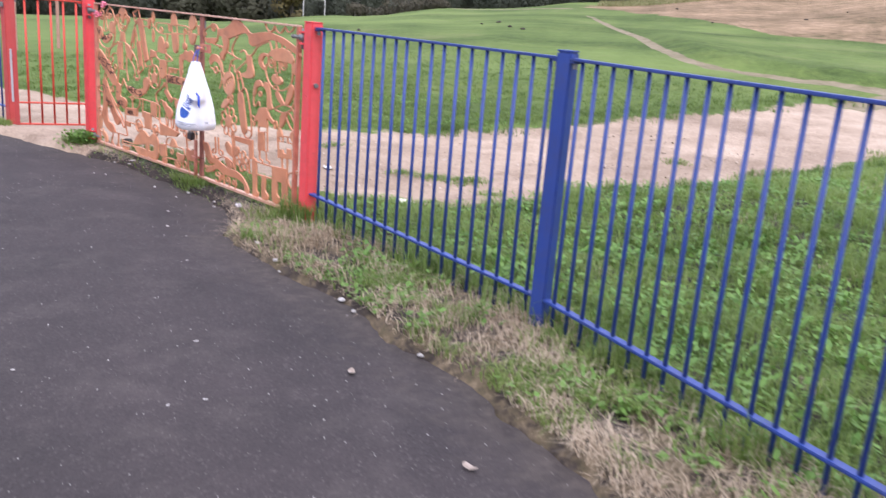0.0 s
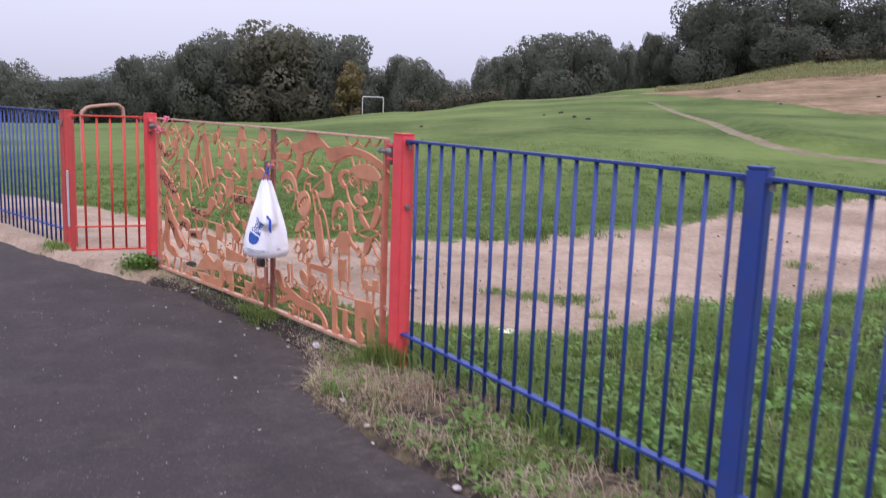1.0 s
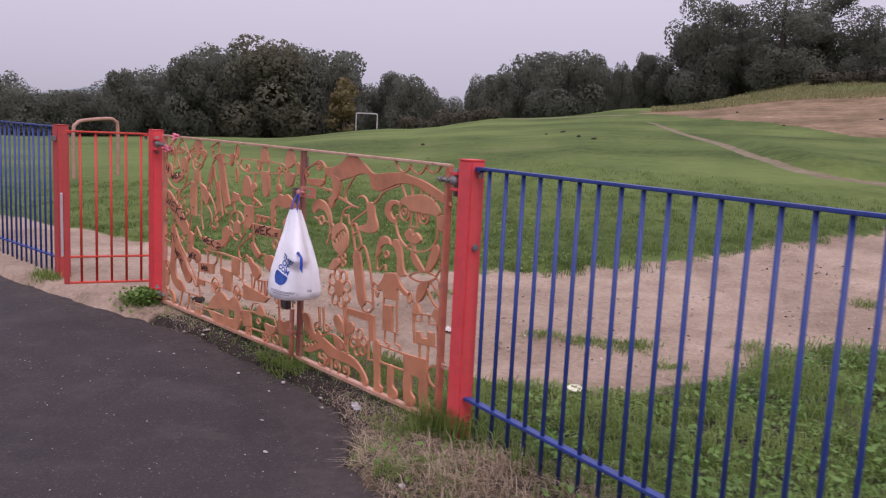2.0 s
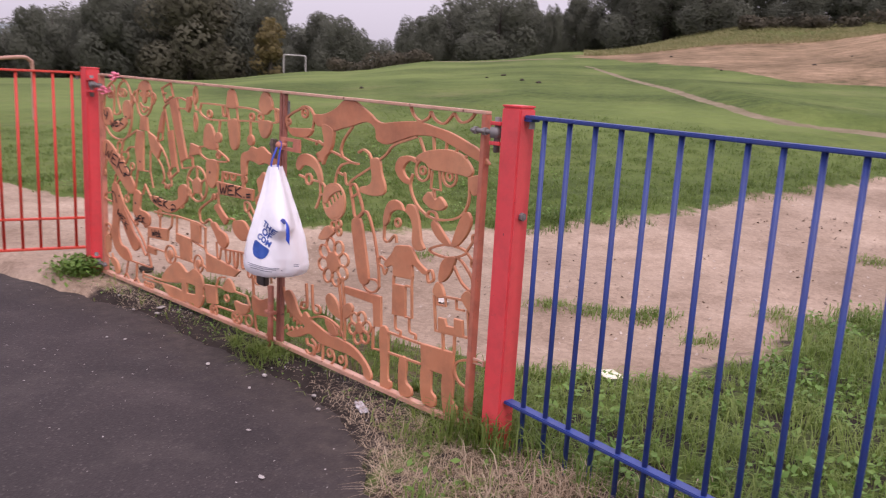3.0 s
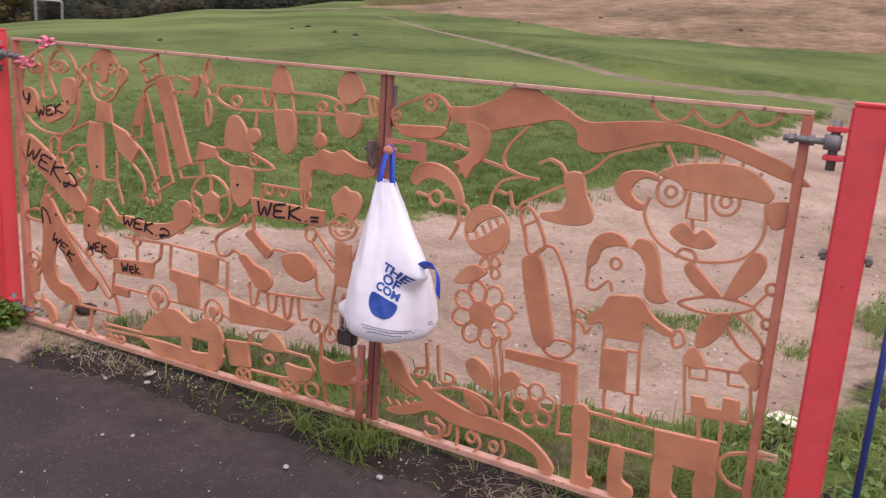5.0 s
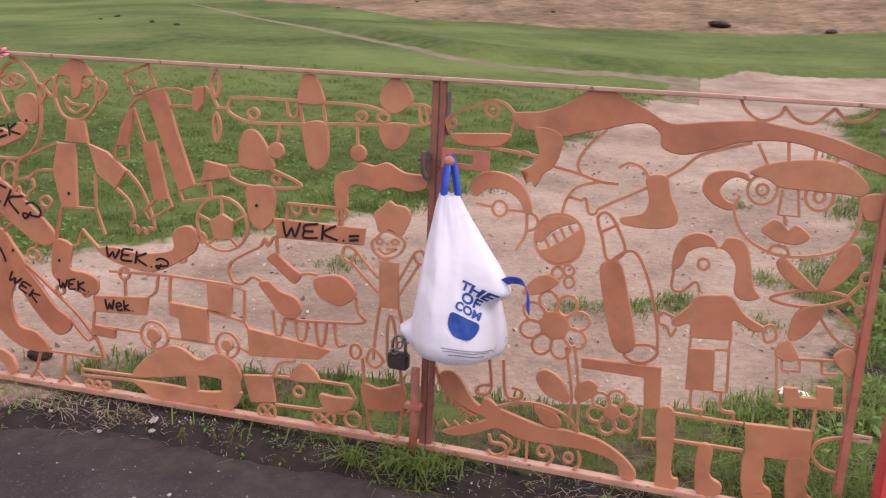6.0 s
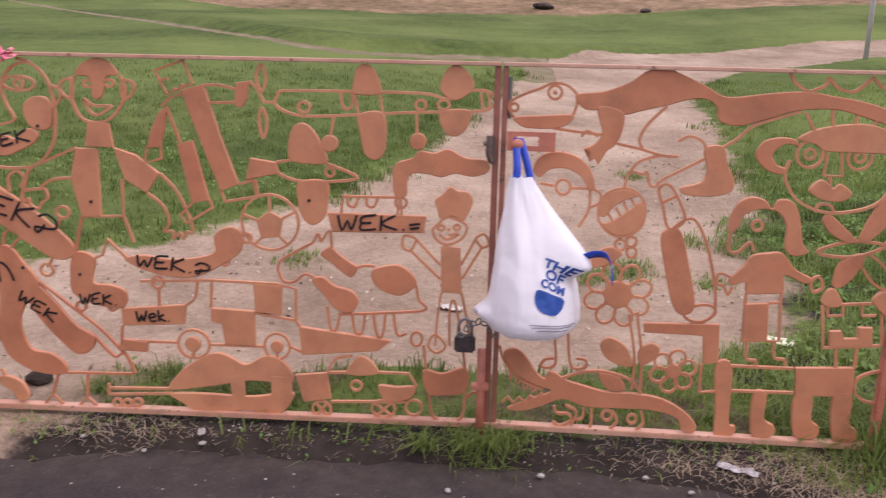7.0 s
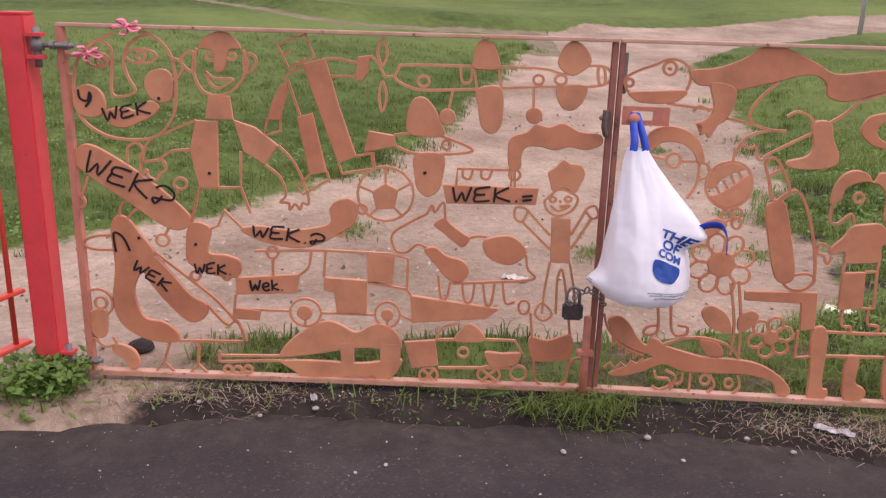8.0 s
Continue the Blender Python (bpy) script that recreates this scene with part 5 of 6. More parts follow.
lettering("THE", 19, 0.645, 0.033, -24)
lettering("OF", 14, 0.618, 0.038, -24)
lettering("COM", 9, 0.592, 0.031, -24)
bm = bmesh.new()
bm.faces.new([bm.verts.new((x, y, 0)) for x, y in (tuple(p) for p in curve_through([(-0.042, 0.022), (0.0, 0.024), (0.038, 0.022), (0.039, -0.006), (0.026, -0.026), (0, -0.034), (-0.026, -0.026), (-0.043, -0.006)], True, 5))])
printed("printed_badge", bm, BLUE_INK, 2, 0.552, -20)
for turn, w, n in ((8, 0.486, 0.15), (12, 0.478, 0.16), (6, 0.47, 0.1), (-96, 0.488, 0.02), (-96, 0.494, 0.02), (70, 0.49, 0.025), (70, 0.497, 0.025)):
    bm = bmesh.new()
    bm.faces.new([bm.verts.new((a * n / 2, b * 0.0016, 0)) for a, b in ((-1, -1), (1, -1), (1, 1), (-1, 1))])
    printed("small_print", bm, GREY_INK, turn, w, -6)
tagged(bag, "white plastic carrier bag with blue handles hung on gate", "bag")


# ---- small gate fittings, hoop, goal and sign post ----
part("latch_bracket", boxed(-0.075, -0.046, -0.035, 0.015, 1.08, 1.12, bevel=0.004), STEEL, latch_post)


def bent_pipe(name, x, y, turn, width, height, radius, corner, mat, label, category, sag=0.0):
    thing = empty(name, x, y, float(ground_z(x, y)), turn)
    h, c = width / 2, corner
    pts = [(-h, 0, -0.1), (-h, 0, height - c - sag), (-h + 0.3 * c, 0, height - 0.3 * c - sag), (-h + c, 0, height - sag * 0.7)]
    for side, run in (("upright", pts[:3]), ("crossbar", [pts[2], pts[3], (h - c, 0, height), (h - 0.3 * c, 0, height - 0.3 * c)]), ("upright", [(h - 0.3 * c, 0, height - 0.3 * c), (h, 0, height - c), (h, 0, -0.1)])):
        part(side, tube(bmesh.new(), curve_through(run, False, 5), radius, 10), mat, thing, smooth=True)
    return tagged(thing, label, category)


bent_pipe("goal", 40.5, 56.0, -35, 1.6, 1.32, 0.045, 0.16, PALE_PIPE, "pale steel tube goal frame on the field", "goal")
bent_pipe("hoop_barrier", 5.95, 16.9, 15, 0.85, 1.0, 0.03, 0.16, RUSTY_PIPE, "pinkish rusty bent steel hoop in the grass", "barrier", 0.07)
pole = empty("sign_post", 17.4, -0.9, float(ground_z(17.4, -0.9)))
part("pole", tube(bmesh.new(), [(0, 0, -0.2), (0, 0, 2.6)], 0.045, 12), GALV, pole, smooth=True)
part("cap", tube(bmesh.new(), [(0, 0, 2.6), (0, 0, 2.62)], 0.048, 12), GALV, pole)
tagged(pole, "grey galvanised sign post beside the far path", "post")

# ---- trees ----
def leaf_cards(rng, centres, radii, count, size):
    """Many small leaf sprays on the shells of lumps: arrays of corners, four to a spray."""
    which = rng.choice(len(centres), count, p=radii ** 2 / np.sum(radii ** 2))
    d = rng.normal(size=(count, 3))
    d /= np.linalg.norm(d, axis=1)[:, None]
    p = centres[which] + d * (radii[which] * rng.uniform(0.72, 1.1, count) ** 0.6)[:, None] * (1, 1, 0.86)
    a = d + rng.normal(size=(count, 3)) * 0.45
    t = np.cross(a, rng.normal(size=(count, 3)))
    t /= np.linalg.norm(t, axis=1)[:, None]
    b = np.cross(a, t)
    b /= np.linalg.norm(b, axis=1)[:, None]
    s = (size * rng.uniform(0.5, 1.3, count))[:, None]
    quads = np.stack([p - t * s, p - b * s * 0.6 + t * s * 0.1, p + t * s, p + b * s * 0.6], 1)
    face = np.cross(quads[:, 1] - quads[:, 0], quads[:, 2] - quads[:, 0])
    turned = np.sum(face * d, axis=1) < 0
    quads[turned] = quads[turned][:, ::-1]
    return quads, d


def quad_mesh(name, quads, mat):
    n = len(quads)
    me = bpy.data.meshes.new(name)
    me.from_pydata(quads.reshape(-1, 3).tolist(), [], np.arange(n * 4).reshape(n, 4).tolist())
    me.materials.append(mat)
    return me


def leafy_mesh(quads, out, mat):
    """Leaf sprays shaded softly, as the rounded lumps that they clothe."""
    me = quad_mesh("crown", quads, mat)
    me.polygons.foreach_set("use_smooth", np.ones(len(quads), bool))
    me.normals_split_custom_set(np.repeat(out, 4, axis=0).tolist())
    return me


def tree(seed, spread, tall, mat, name="tree", label="", sprays=12000, size=0.195, bare=0.06):
    rng = np.random.default_rng(seed)
    thing = empty(name)
    bm = bmesh.new()
    lean = rng.uniform(-0.3, 0.3, 2)
    tube(bm, [(0, 0, -0.5), (lean[0] * 0.4, lean[1] * 0.4, tall * 0.25), (lean[0], lean[1], tall * 0.6), (lean[0] * 1.5, lean[1] * 1.5, tall * 0.85)], [tall * 0.035, tall * 0.028, tall * 0.018, tall * 0.005], 8)
    part("trunk", bm, BARK, thing, smooth=True)
    n = 34
    ang, up = rng.uniform(0, math.tau, n), rng.uniform(bare, 0.86, n)
    reach = spread * np.sqrt(np.clip(1 - ((up - 0.48) / 0.56) ** 2, 0.05, 1)) * rng.uniform(0.3, 0.75, n)
    centres = np.stack([reach * np.cos(ang), reach * np.sin(ang), up * tall], 1)
    radii = spread * rng.uniform(0.24, 0.42, n) * np.clip(1.25 - up * 0.5, 0.5, 1.2)
    for k in range(5):
        c = centres[k]
        bm = tube(bmesh.new(), [(lean[0] * 0.6, lean[1] * 0.6, tall * (0.2 + 0.04 * k)), (c[0] * 0.5, c[1] * 0.5, c[2] * 0.85), tuple(c)], [tall * 0.013, tall * 0.008, tall * 0.003], 6)
        part("limb", bm, BARK, thing, smooth=True)
    crown = new("crown", leafy_mesh(*leaf_cards(rng, centres, radii, sprays, size), mat))
    crown.parent = thing
    return tagged(thing, label, "tree", "trees behind the field")


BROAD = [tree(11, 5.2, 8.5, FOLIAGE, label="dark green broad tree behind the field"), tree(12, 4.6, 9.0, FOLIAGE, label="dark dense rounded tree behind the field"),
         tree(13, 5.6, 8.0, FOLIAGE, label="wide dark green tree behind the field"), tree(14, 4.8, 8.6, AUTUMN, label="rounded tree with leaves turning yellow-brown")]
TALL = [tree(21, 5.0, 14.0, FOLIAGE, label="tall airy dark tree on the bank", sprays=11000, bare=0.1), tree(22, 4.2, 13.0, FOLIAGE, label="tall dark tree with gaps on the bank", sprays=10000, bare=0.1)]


def plant(made, bearing, away, top, wide=1.0, turn=0.0):
    """Puts a copy of a tree at a bearing and distance, so tall that its top stands at that angle over the eye's level."""
    x, y = 0.36 + away * math.cos(radians(bearing)), 1.14 + away * math.sin(radians(bearing))
    z = float(ground_z(x, y))
    full = {m.name: h for m, h in zip(BROAD + TALL, (8.1, 8.6, 7.7, 8.2, 12.9, 12.0))}[made.name]
    s = (1.37 + away * math.tan(radians(top)) - z) / full
    return copy_thing(made, pose(x, y, z - 0.1, 0, 0, turn) @ Matrix.Diagonal((s * wide, s * wide, s, 1)))


# bearing, angle of the top, which kind, breadth
ROW = [(77.4, 1.5, 1, 1.2), (75.5, 1.7, 0, 0.8), (73.4, 0.75, 2, 1.3), (71.6, 0.8, 1, 1.3), (70.2, 1.0, 0, 1.0), (68.9, 2.25, 1, 0.62), (67.6, 2.0, 0, 0.9), (66.4, 2.3, 2, 0.9), (64.9, 3.3, 1, 0.72),
       (63.3, 3.6, 2, 0.9), (61.7, 4.1, 0, 1.0), (60.1, 4.35, 3, 1.1), (58.6, 4.2, 0, 1.0), (57.1, 4.1, 2, 0.95), (56.0, 4.1, 0, 0.72), (55.4, 2.9, 1, 0.7), (52.1, 3.05, 1, 0.72), (51.0, 2.7, 2, 0.75),
       (50.2, 2.2, 0, 0.7), (46.3, 2.9, 2, 0.6), (45.5, 3.3, 1, 0.62), (44.0, 3.9, 0, 0.7), (42.6, 4.5, 2, 0.95), (41.0, 4.85, 0, 1.0), (39.4, 4.6, 1, 0.8), (38.6, 4.0, 0, 0.6), (37.5, 4.3, 0, 0.36), (36.0, 4.9, 1, 0.56), (35.2, 4.7, 2, 0.5)]
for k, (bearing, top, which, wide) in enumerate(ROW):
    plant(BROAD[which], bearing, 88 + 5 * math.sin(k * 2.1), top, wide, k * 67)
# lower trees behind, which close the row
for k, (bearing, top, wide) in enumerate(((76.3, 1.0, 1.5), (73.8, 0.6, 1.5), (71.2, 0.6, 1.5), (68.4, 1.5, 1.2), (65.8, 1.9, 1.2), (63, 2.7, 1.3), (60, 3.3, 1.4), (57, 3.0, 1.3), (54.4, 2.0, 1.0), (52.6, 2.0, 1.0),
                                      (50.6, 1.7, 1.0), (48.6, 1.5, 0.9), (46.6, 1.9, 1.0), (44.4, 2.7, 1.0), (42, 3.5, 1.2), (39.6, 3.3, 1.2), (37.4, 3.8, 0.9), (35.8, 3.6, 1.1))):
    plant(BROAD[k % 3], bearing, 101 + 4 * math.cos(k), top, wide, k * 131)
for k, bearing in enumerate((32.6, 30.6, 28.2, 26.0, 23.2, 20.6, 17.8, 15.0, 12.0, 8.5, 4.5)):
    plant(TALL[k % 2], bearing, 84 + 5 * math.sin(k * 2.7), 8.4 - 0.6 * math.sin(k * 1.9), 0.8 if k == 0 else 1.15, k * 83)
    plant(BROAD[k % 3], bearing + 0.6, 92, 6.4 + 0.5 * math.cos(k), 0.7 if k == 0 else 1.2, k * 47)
yellow = tree(31, 1.6, 6.0, leaf_material("yellow_leaves", [(0.0, (0.18, 0.15, 0.08)), (0.5, (0.23, 0.185, 0.085)), (1.0, (0.29, 0.235, 0.095))], 0.8, 0.5), label="small tree with yellowing leaves before the dark trees", sprays=1800)
yx, yy = 0.7 + 79 * math.cos(radians(55.0)), 2.35 + 79 * math.sin(radians(55.0))
yellow.matrix_basis = pose(yx, yy, float(ground_z(yx, yy)) - 0.2)
for made in BROAD + TALL:
    for ob in (*made.children_recursive, made):
        bpy.data.objects.remove(ob)

rng = np.random.default_rng(5)


def bush(bearing, away, wide, tall, mat, label):
    x, y = 0.7 + away * math.cos(radians(bearing)), 2.35 + away * math.sin(radians(bearing))
    thing = empty("bush", x, y, float(ground_z(x, y)), bearing)
    n = 9
    c = np.stack([rng.uniform(-0.5, 0.5, n), rng.uniform(-wide / 2, wide / 2, n), rng.uniform(0.2, 0.6, n) * tall], 1)
    ob = new("crown", leafy_mesh(*leaf_cards(rng, c, rng.uniform(0.35, 0.6, n) * tall, 1300, 0.12), mat))
    ob.parent = thing
    bm = bmesh.new()
    for k in range(4):
        tube(bm, [(0, 0.2 * k - 0.3, -0.1), tuple(c[k])], [0.03, 0.01], 6)
    part("stems", bm, BARK, thing)
    return tagged(thing, label, "bush", "bushes at the field's edge")


BRACKEN = leaf_material("bracken", [(0.0, (0.075, 0.07, 0.05)), (0.5, (0.105, 0.092, 0.062)), (1.0, (0.14, 0.12, 0.08))], 0.8, 0.4)
for bearing, away, wide, tall in ((49.3, 72, 4, 1.2), (47.6, 72, 5, 1.5), (45.9, 71, 4, 1.3)):
    bush(bearing, away, wide, tall, BRACKEN, "low brown bracken bush at the field's edge")
for bearing, away, wide, tall in ((24.6, 75, 3, 1.1), (23.0, 76, 4, 1.3), (20.6, 75, 4, 1.0), (17.5, 76, 5, 1.4)):
    bush(bearing, away, wide, tall, BRACKEN, "dark reddish-brown scrub bush on the bank")

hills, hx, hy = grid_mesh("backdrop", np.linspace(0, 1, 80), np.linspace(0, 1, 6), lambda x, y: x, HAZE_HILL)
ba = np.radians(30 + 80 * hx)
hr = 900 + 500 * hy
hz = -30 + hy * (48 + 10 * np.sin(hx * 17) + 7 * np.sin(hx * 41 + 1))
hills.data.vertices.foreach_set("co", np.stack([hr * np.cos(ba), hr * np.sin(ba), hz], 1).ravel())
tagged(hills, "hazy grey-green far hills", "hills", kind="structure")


# ---- grass and weeds ----
def blades(name, x, y, tall, wide, bend, mat, label, droop=1.0):
    """Bent grass blades at the plan points: three-sided ribbons that taper to a tip."""
    n = len(x)
    z = relief(x, y)
    a = rng.uniform(0, math.tau, n)
    dx, dy = np.cos(a), np.sin(a)
    h = tall * rng.uniform(0.45, 1.25, n)  # tall: one height, or one for each blade
    b = bend * rng.uniform(0.3, 1.3, n) * h
    w = wide * rng.uniform(0.6, 1.3, n) / 2
    base = np.stack([x, y, z - 0.005], 1)
    side = np.stack([-dy * w, dx * w, 0 * w], 1)
    mid = base + np.stack([dx * b * 0.3, dy * b * 0.3, h * 0.62], 1)
    tip = base + np.stack([dx * b, dy * b, h * (1 - 0.35 * droop * bend)], 1)
    v = np.stack([base - side, base + side, mid + side * 0.8, mid - side * 0.8, tip], 1).reshape(-1, 3)
    k = np.arange(n)[:, None] * 5
    quads, tris = (k + [0, 1, 2, 3]), (k + [3, 2, 4])
    me = bpy.data.meshes.new(name)
    me.vertices.add(len(v))
    me.vertices.foreach_set("co", v.ravel())
    loops = np.concatenate([quads, tris], 1).ravel()
    me.loops.add(len(loops))
    me.loops.foreach_set("vertex_index", loops)
    me.polygons.add(2 * n)
    me.polygons.foreach_set("loop_start", (np.arange(n)[:, None] * 7 + [0, 4]).ravel())
    me.update(calc_edges=True)
    me.materials.append(mat)
    return tagged(new(name, me), label, "grass", kind="stuff")


def leaves(name, x, y, low, high, size, mat, label):
    """Broad weed leaves, each a small folded quad tilted to the sky."""
    n = len(x)
    p = np.stack([x, y, relief(x, y) + rng.uniform(low, high, n)], 1)
    a, tilt = rng.uniform(0, math.tau, n), rng.uniform(-0.1, 0.9, n)
    d = np.stack([np.cos(a) * np.cos(tilt), np.sin(a) * np.cos(tilt), np.sin(tilt)], 1)
    s = np.stack([-np.sin(a), np.cos(a), 0.3 * rng.normal(size=n)], 1)
    g = (size * rng.uniform(0.5, 1.4, n))[:, None]
    quads = np.stack([p - d * g * 0.5, p + s * g * 0.3 + d * g * 0.05, p + d * g * 0.55, p - s * g * 0.3 + d * g * 0.05], 1)
    return tagged(new(name, quad_mesh(name, quads, mat)), label, "weeds", kind="stuff")


def scatter(n, x0, x1, y0, y1, keep, clump=0.0, per=9):
    """Plan points in a box, in clumps if asked, thinned by keep, a chance from 0 to 1."""
    if clump:
        cx, cy = rng.uniform(x0, x1, n // per), rng.uniform(y0, y1, n // per)
        x = np.repeat(cx, per) + rng.normal(size=n // per * per) * clump
        y = np.repeat(cy, per) + rng.normal(size=n // per * per) * clump
    else:
        x, y = rng.uniform(x0, x1, n), rng.uniform(y0, y1, n)
    ok = rng.uniform(size=len(x)) < keep(x, y)
    return x[ok], y[ok]


def off_earth(x, y, soft=0.25):
    ragged = 0.12 * np.sin(3.1 * x + 1.3 * y) + 0.1 * np.sin(5.3 * y - 2.1 * x) + 0.06 * np.sin(11 * x + 7 * y)
    return np.clip(0.5 - (earth_depth(x, y) + ragged) / soft, 0, 1)


def patch(x, y, size, seed=0.0):
    """A smooth patchiness from 0 to 1 over the plan."""
    a = np.sin(x / size + seed) * np.sin(y / size * 1.13 - seed) + 0.6 * np.sin((x * 0.8 - y * 0.6) / size * 2.1 + 2 * seed) + 0.4 * np.sin((x * 0.5 + y * 0.86) / size * 3.7 + seed)
    return np.clip(0.5 + 0.33 * a, 0, 1)


# rough grass behind the railings and gates: tall and short patches, with clover between
x, y = scatter(165000, 2.0, 8.0, -2.0, 4.9, lambda x, y: off_earth(x, y) * (x > fence_x(y) + 0.02) * np.clip(1.25 - (x - 3) / 6, 0.2, 1) * (0.25 + 0.75 * patch(x, y, 0.12, 1)), 0.03, 14)
tuft = patch(x, y, 0.2, 2)
blades("rough_grass", x, y, 0.05 + 0.1 * tuft, 0.0058, 1.15, GRASS, "long rough green grass behind the railings")
x, y = scatter(34000, 2.1, 7.5, -1.5, 4.7, lambda x, y: off_earth(x, y) * (x > fence_x(y) + 0.05) * (patch(x, y, 0.2, 2) < 0.55), 0.05)
leaves("clover", x, y, 0.015, 0.07, 0.03, WEED, "broad-leaved clover and dock among the grass")
x, y = scatter(5000, 3.0, 7.5, -1.5, 4.3, lambda x, y: off_earth(x, y) * (patch(x, y, 0.45, 4) > 0.72), 0.05)
blades("rough_straw", x, y, 0.07, 0.004, 1.5, STRAW, "yellowed dry blades among the rough grass")
# ragged longer turf along the sides of the trodden earth
x, y = scatter(120000, 3.1, 14.0, 2.5, 11.5, lambda x, y: np.clip((earth_depth(x, y) + 0.7) / 0.4, 0, 1) * off_earth(x, y, 0.2) * (x > 3.05) * (0.1 + 0.9 * patch(x, y, 0.17, 3)), 0.035, 12)
blades("turf_edge", x, y, 0.05 + 0.05 * patch(x, y, 0.17, 3), 0.007, 0.9, FIELD, "longer ragged turf along the trodden earth")
x, y = scatter(9000, 3.0, 4.2, 4.55, 7.5, lambda x, y: off_earth(x, y, 0.35) * (x > 3.02), 0.03)
blades("gate_grass", x, y, 0.05, 0.005, 0.7, GRASS, "short green grass behind the gate")
x, y = scatter(190000, 3.1, 13.0, 6.0, 16.0, lambda x, y: off_earth(x, y, 0.3) * np.clip(1.4 - np.hypot(x - 3, y - 6) / 9, 0.1, 1) * (0.3 + 0.7 * patch(x, y, 0.16, 7)), 0.035, 12)
blades("field_grass", x, y, 0.03 + 0.04 * patch(x, y, 0.16, 7), 0.006, 0.9, FIELD, "mown green grass of the field")
x, y = scatter(26000, 7.0, 14.0, -3.0, 5.0, lambda x, y: off_earth(x, y, 0.3) * 0.8, 0.05)
blades("field_grass", x, y, 0.05, 0.008, 0.7, GRASS, "green grass beside the earth path")
x, y = scatter(16000, 3.1, 8.5, 6.6, 11.5, lambda x, y: off_earth(x, y, 0.3) * np.clip(0.4 + 0.8 * np.sin(2.1 * x + y) * np.sin(1.7 * y - 0.6 * x), 0.05, 1) * np.clip(1.3 - np.hypot(x - 3, y - 7) / 6, 0, 1), 0.06)
leaves("field_clover", x, y, 0.01, 0.045, 0.028, WEED, "clover and plantain in the field grass")
# tufts standing in the trodden earth
x, y = scatter(1500, 0, 1, 0, 1, lambda x, y: x * 0 + 1)
spots = np.array([(4.75, 5.54), (4.82, 5.35), (4.89, 5.23), (5.04, 5.05), (5.0, 5.1), (4.87, 4.68), (5.67, 4.6), (7.6, 4.7), (4.95, 6.85)])
pick = rng.integers(0, len(spots), len(x))
blades("path_tufts", spots[pick, 0] + rng.normal(size=len(x)) * 0.075, spots[pick, 1] + rng.normal(size=len(x)) * 0.06, 0.05, 0.006, 1.2, GRASS, "sparse grass tufts in the trodden earth")
# verge between tarmac and railings
in_verge = lambda x, y: (x > tarmac_edge(y) + 0.03) * (x < fence_x(y) + 0.12)
x, y = scatter(30000, 1.7, 3.1, 0.0, 4.75, lambda x, y: in_verge(x, y) * np.clip(-0.05 + 1.2 * np.sin(4.3 * y + x) * np.sin(3.1 * x - 1.3 * y), 0.02, 1), 0.04, 22)
blades("verge_grass", x, y, 0.075, 0.0055, 1.0, GRASS, "patchy green grass on the verge")
x, y = scatter(13000, 1.6, 3.15, 0.0, 4.9, lambda x, y: (in_verge(x, y) + 0.25 * (np.abs(x - tarmac_edge(y)) < 0.1)) * np.clip(0.6 - 0.8 * np.sin(4.3 * y + x) * np.sin(3.1 * x - 1.3 * y), 0.1, 1), 0.05)
blades("verge_straw", x, y, 0.028, 0.0028, 3.6, STRAW, "dead straw-coloured grass lying on the verge", 0.35)
blades("standing_straw", x[::5], y[::5], 0.075, 0.0028, 1.2, STRAW, "dry upright stalks on the verge", 1.2)
x, y = scatter(16000, 1.8, 2.95, 0.2, 4.7, lambda x, y: in_verge(x, y) * (np.sin(2.9 * y + 0.8) * np.sin(3.4 * x + y) > 0.1) * np.clip((4.2 - y) / 0.3, 0.08, 1), 0.045)
leaves("verge_weeds", x, y, 0.0, 0.04, 0.028, WEED, "low green weeds along the tarmac edge")
x, y = scatter(11000, 2.1, 3.15, 0.4, 4.7, lambda x, y: np.clip(2.2 * patch(x, y, 0.14, 9) - 0.75, 0.04, 1) * (np.abs(x - fence_x(y)) < 0.09), 0.025)
blades("railing_grass", x, y, 0.09 + 0.11 * patch(x, y, 0.14, 9), 0.006, 0.65, GRASS, "long grass growing up under the railings")
# weeds along the foot of the gate and of its posts
foot = lambda cy: np.exp(-((y - cy) / 0.14) ** 2)
x, y = scatter(9000, 2.78, 3.08, 4.6, 7.75, lambda x, y: np.clip(0.012 + 0.8 * np.exp(-((y - 5.79) / 0.1) ** 2) + 0.6 * np.exp(-((y - 7.62) / 0.1) ** 2) + 1.0 * np.exp(-((y - 4.55) / 0.2) ** 2) + 0.03 * np.exp(-((y - 6.5) / 0.5) ** 2), 0, 1), 0.03)
blades("gate_foot_grass", x, y, 0.075, 0.005, 1.2, GRASS, "green tufts along the foot of the gate")
x, y = scatter(3600, 2.72, 3.04, 7.38, 7.75, lambda x, y: np.exp(-((y - 7.57) / 0.11) ** 2 - ((x - 2.9) / 0.1) ** 2), 0.02)
leaves("post_weeds", x, y, 0.0, 0.1, 0.03, WEED, "leafy green weeds at the red post's foot")
x, y = scatter(900, 2.86, 3.1, 4.9, 7.5, lambda x, y: patch(x, y, 0.15, 5), 0.04)
leaves("gate_weeds", x, y, 0.0, 0.02, 0.014, WEED, "small weeds on dark soil under the gate")
x, y = scatter(5200, 2.42, 3.0, 4.1, 5.4, lambda x, y: (x > tarmac_edge(y) - 0.06 * rng.uniform(size=len(x))) * np.clip((5.5 - y) / 0.7, 0, 1), 0.06)
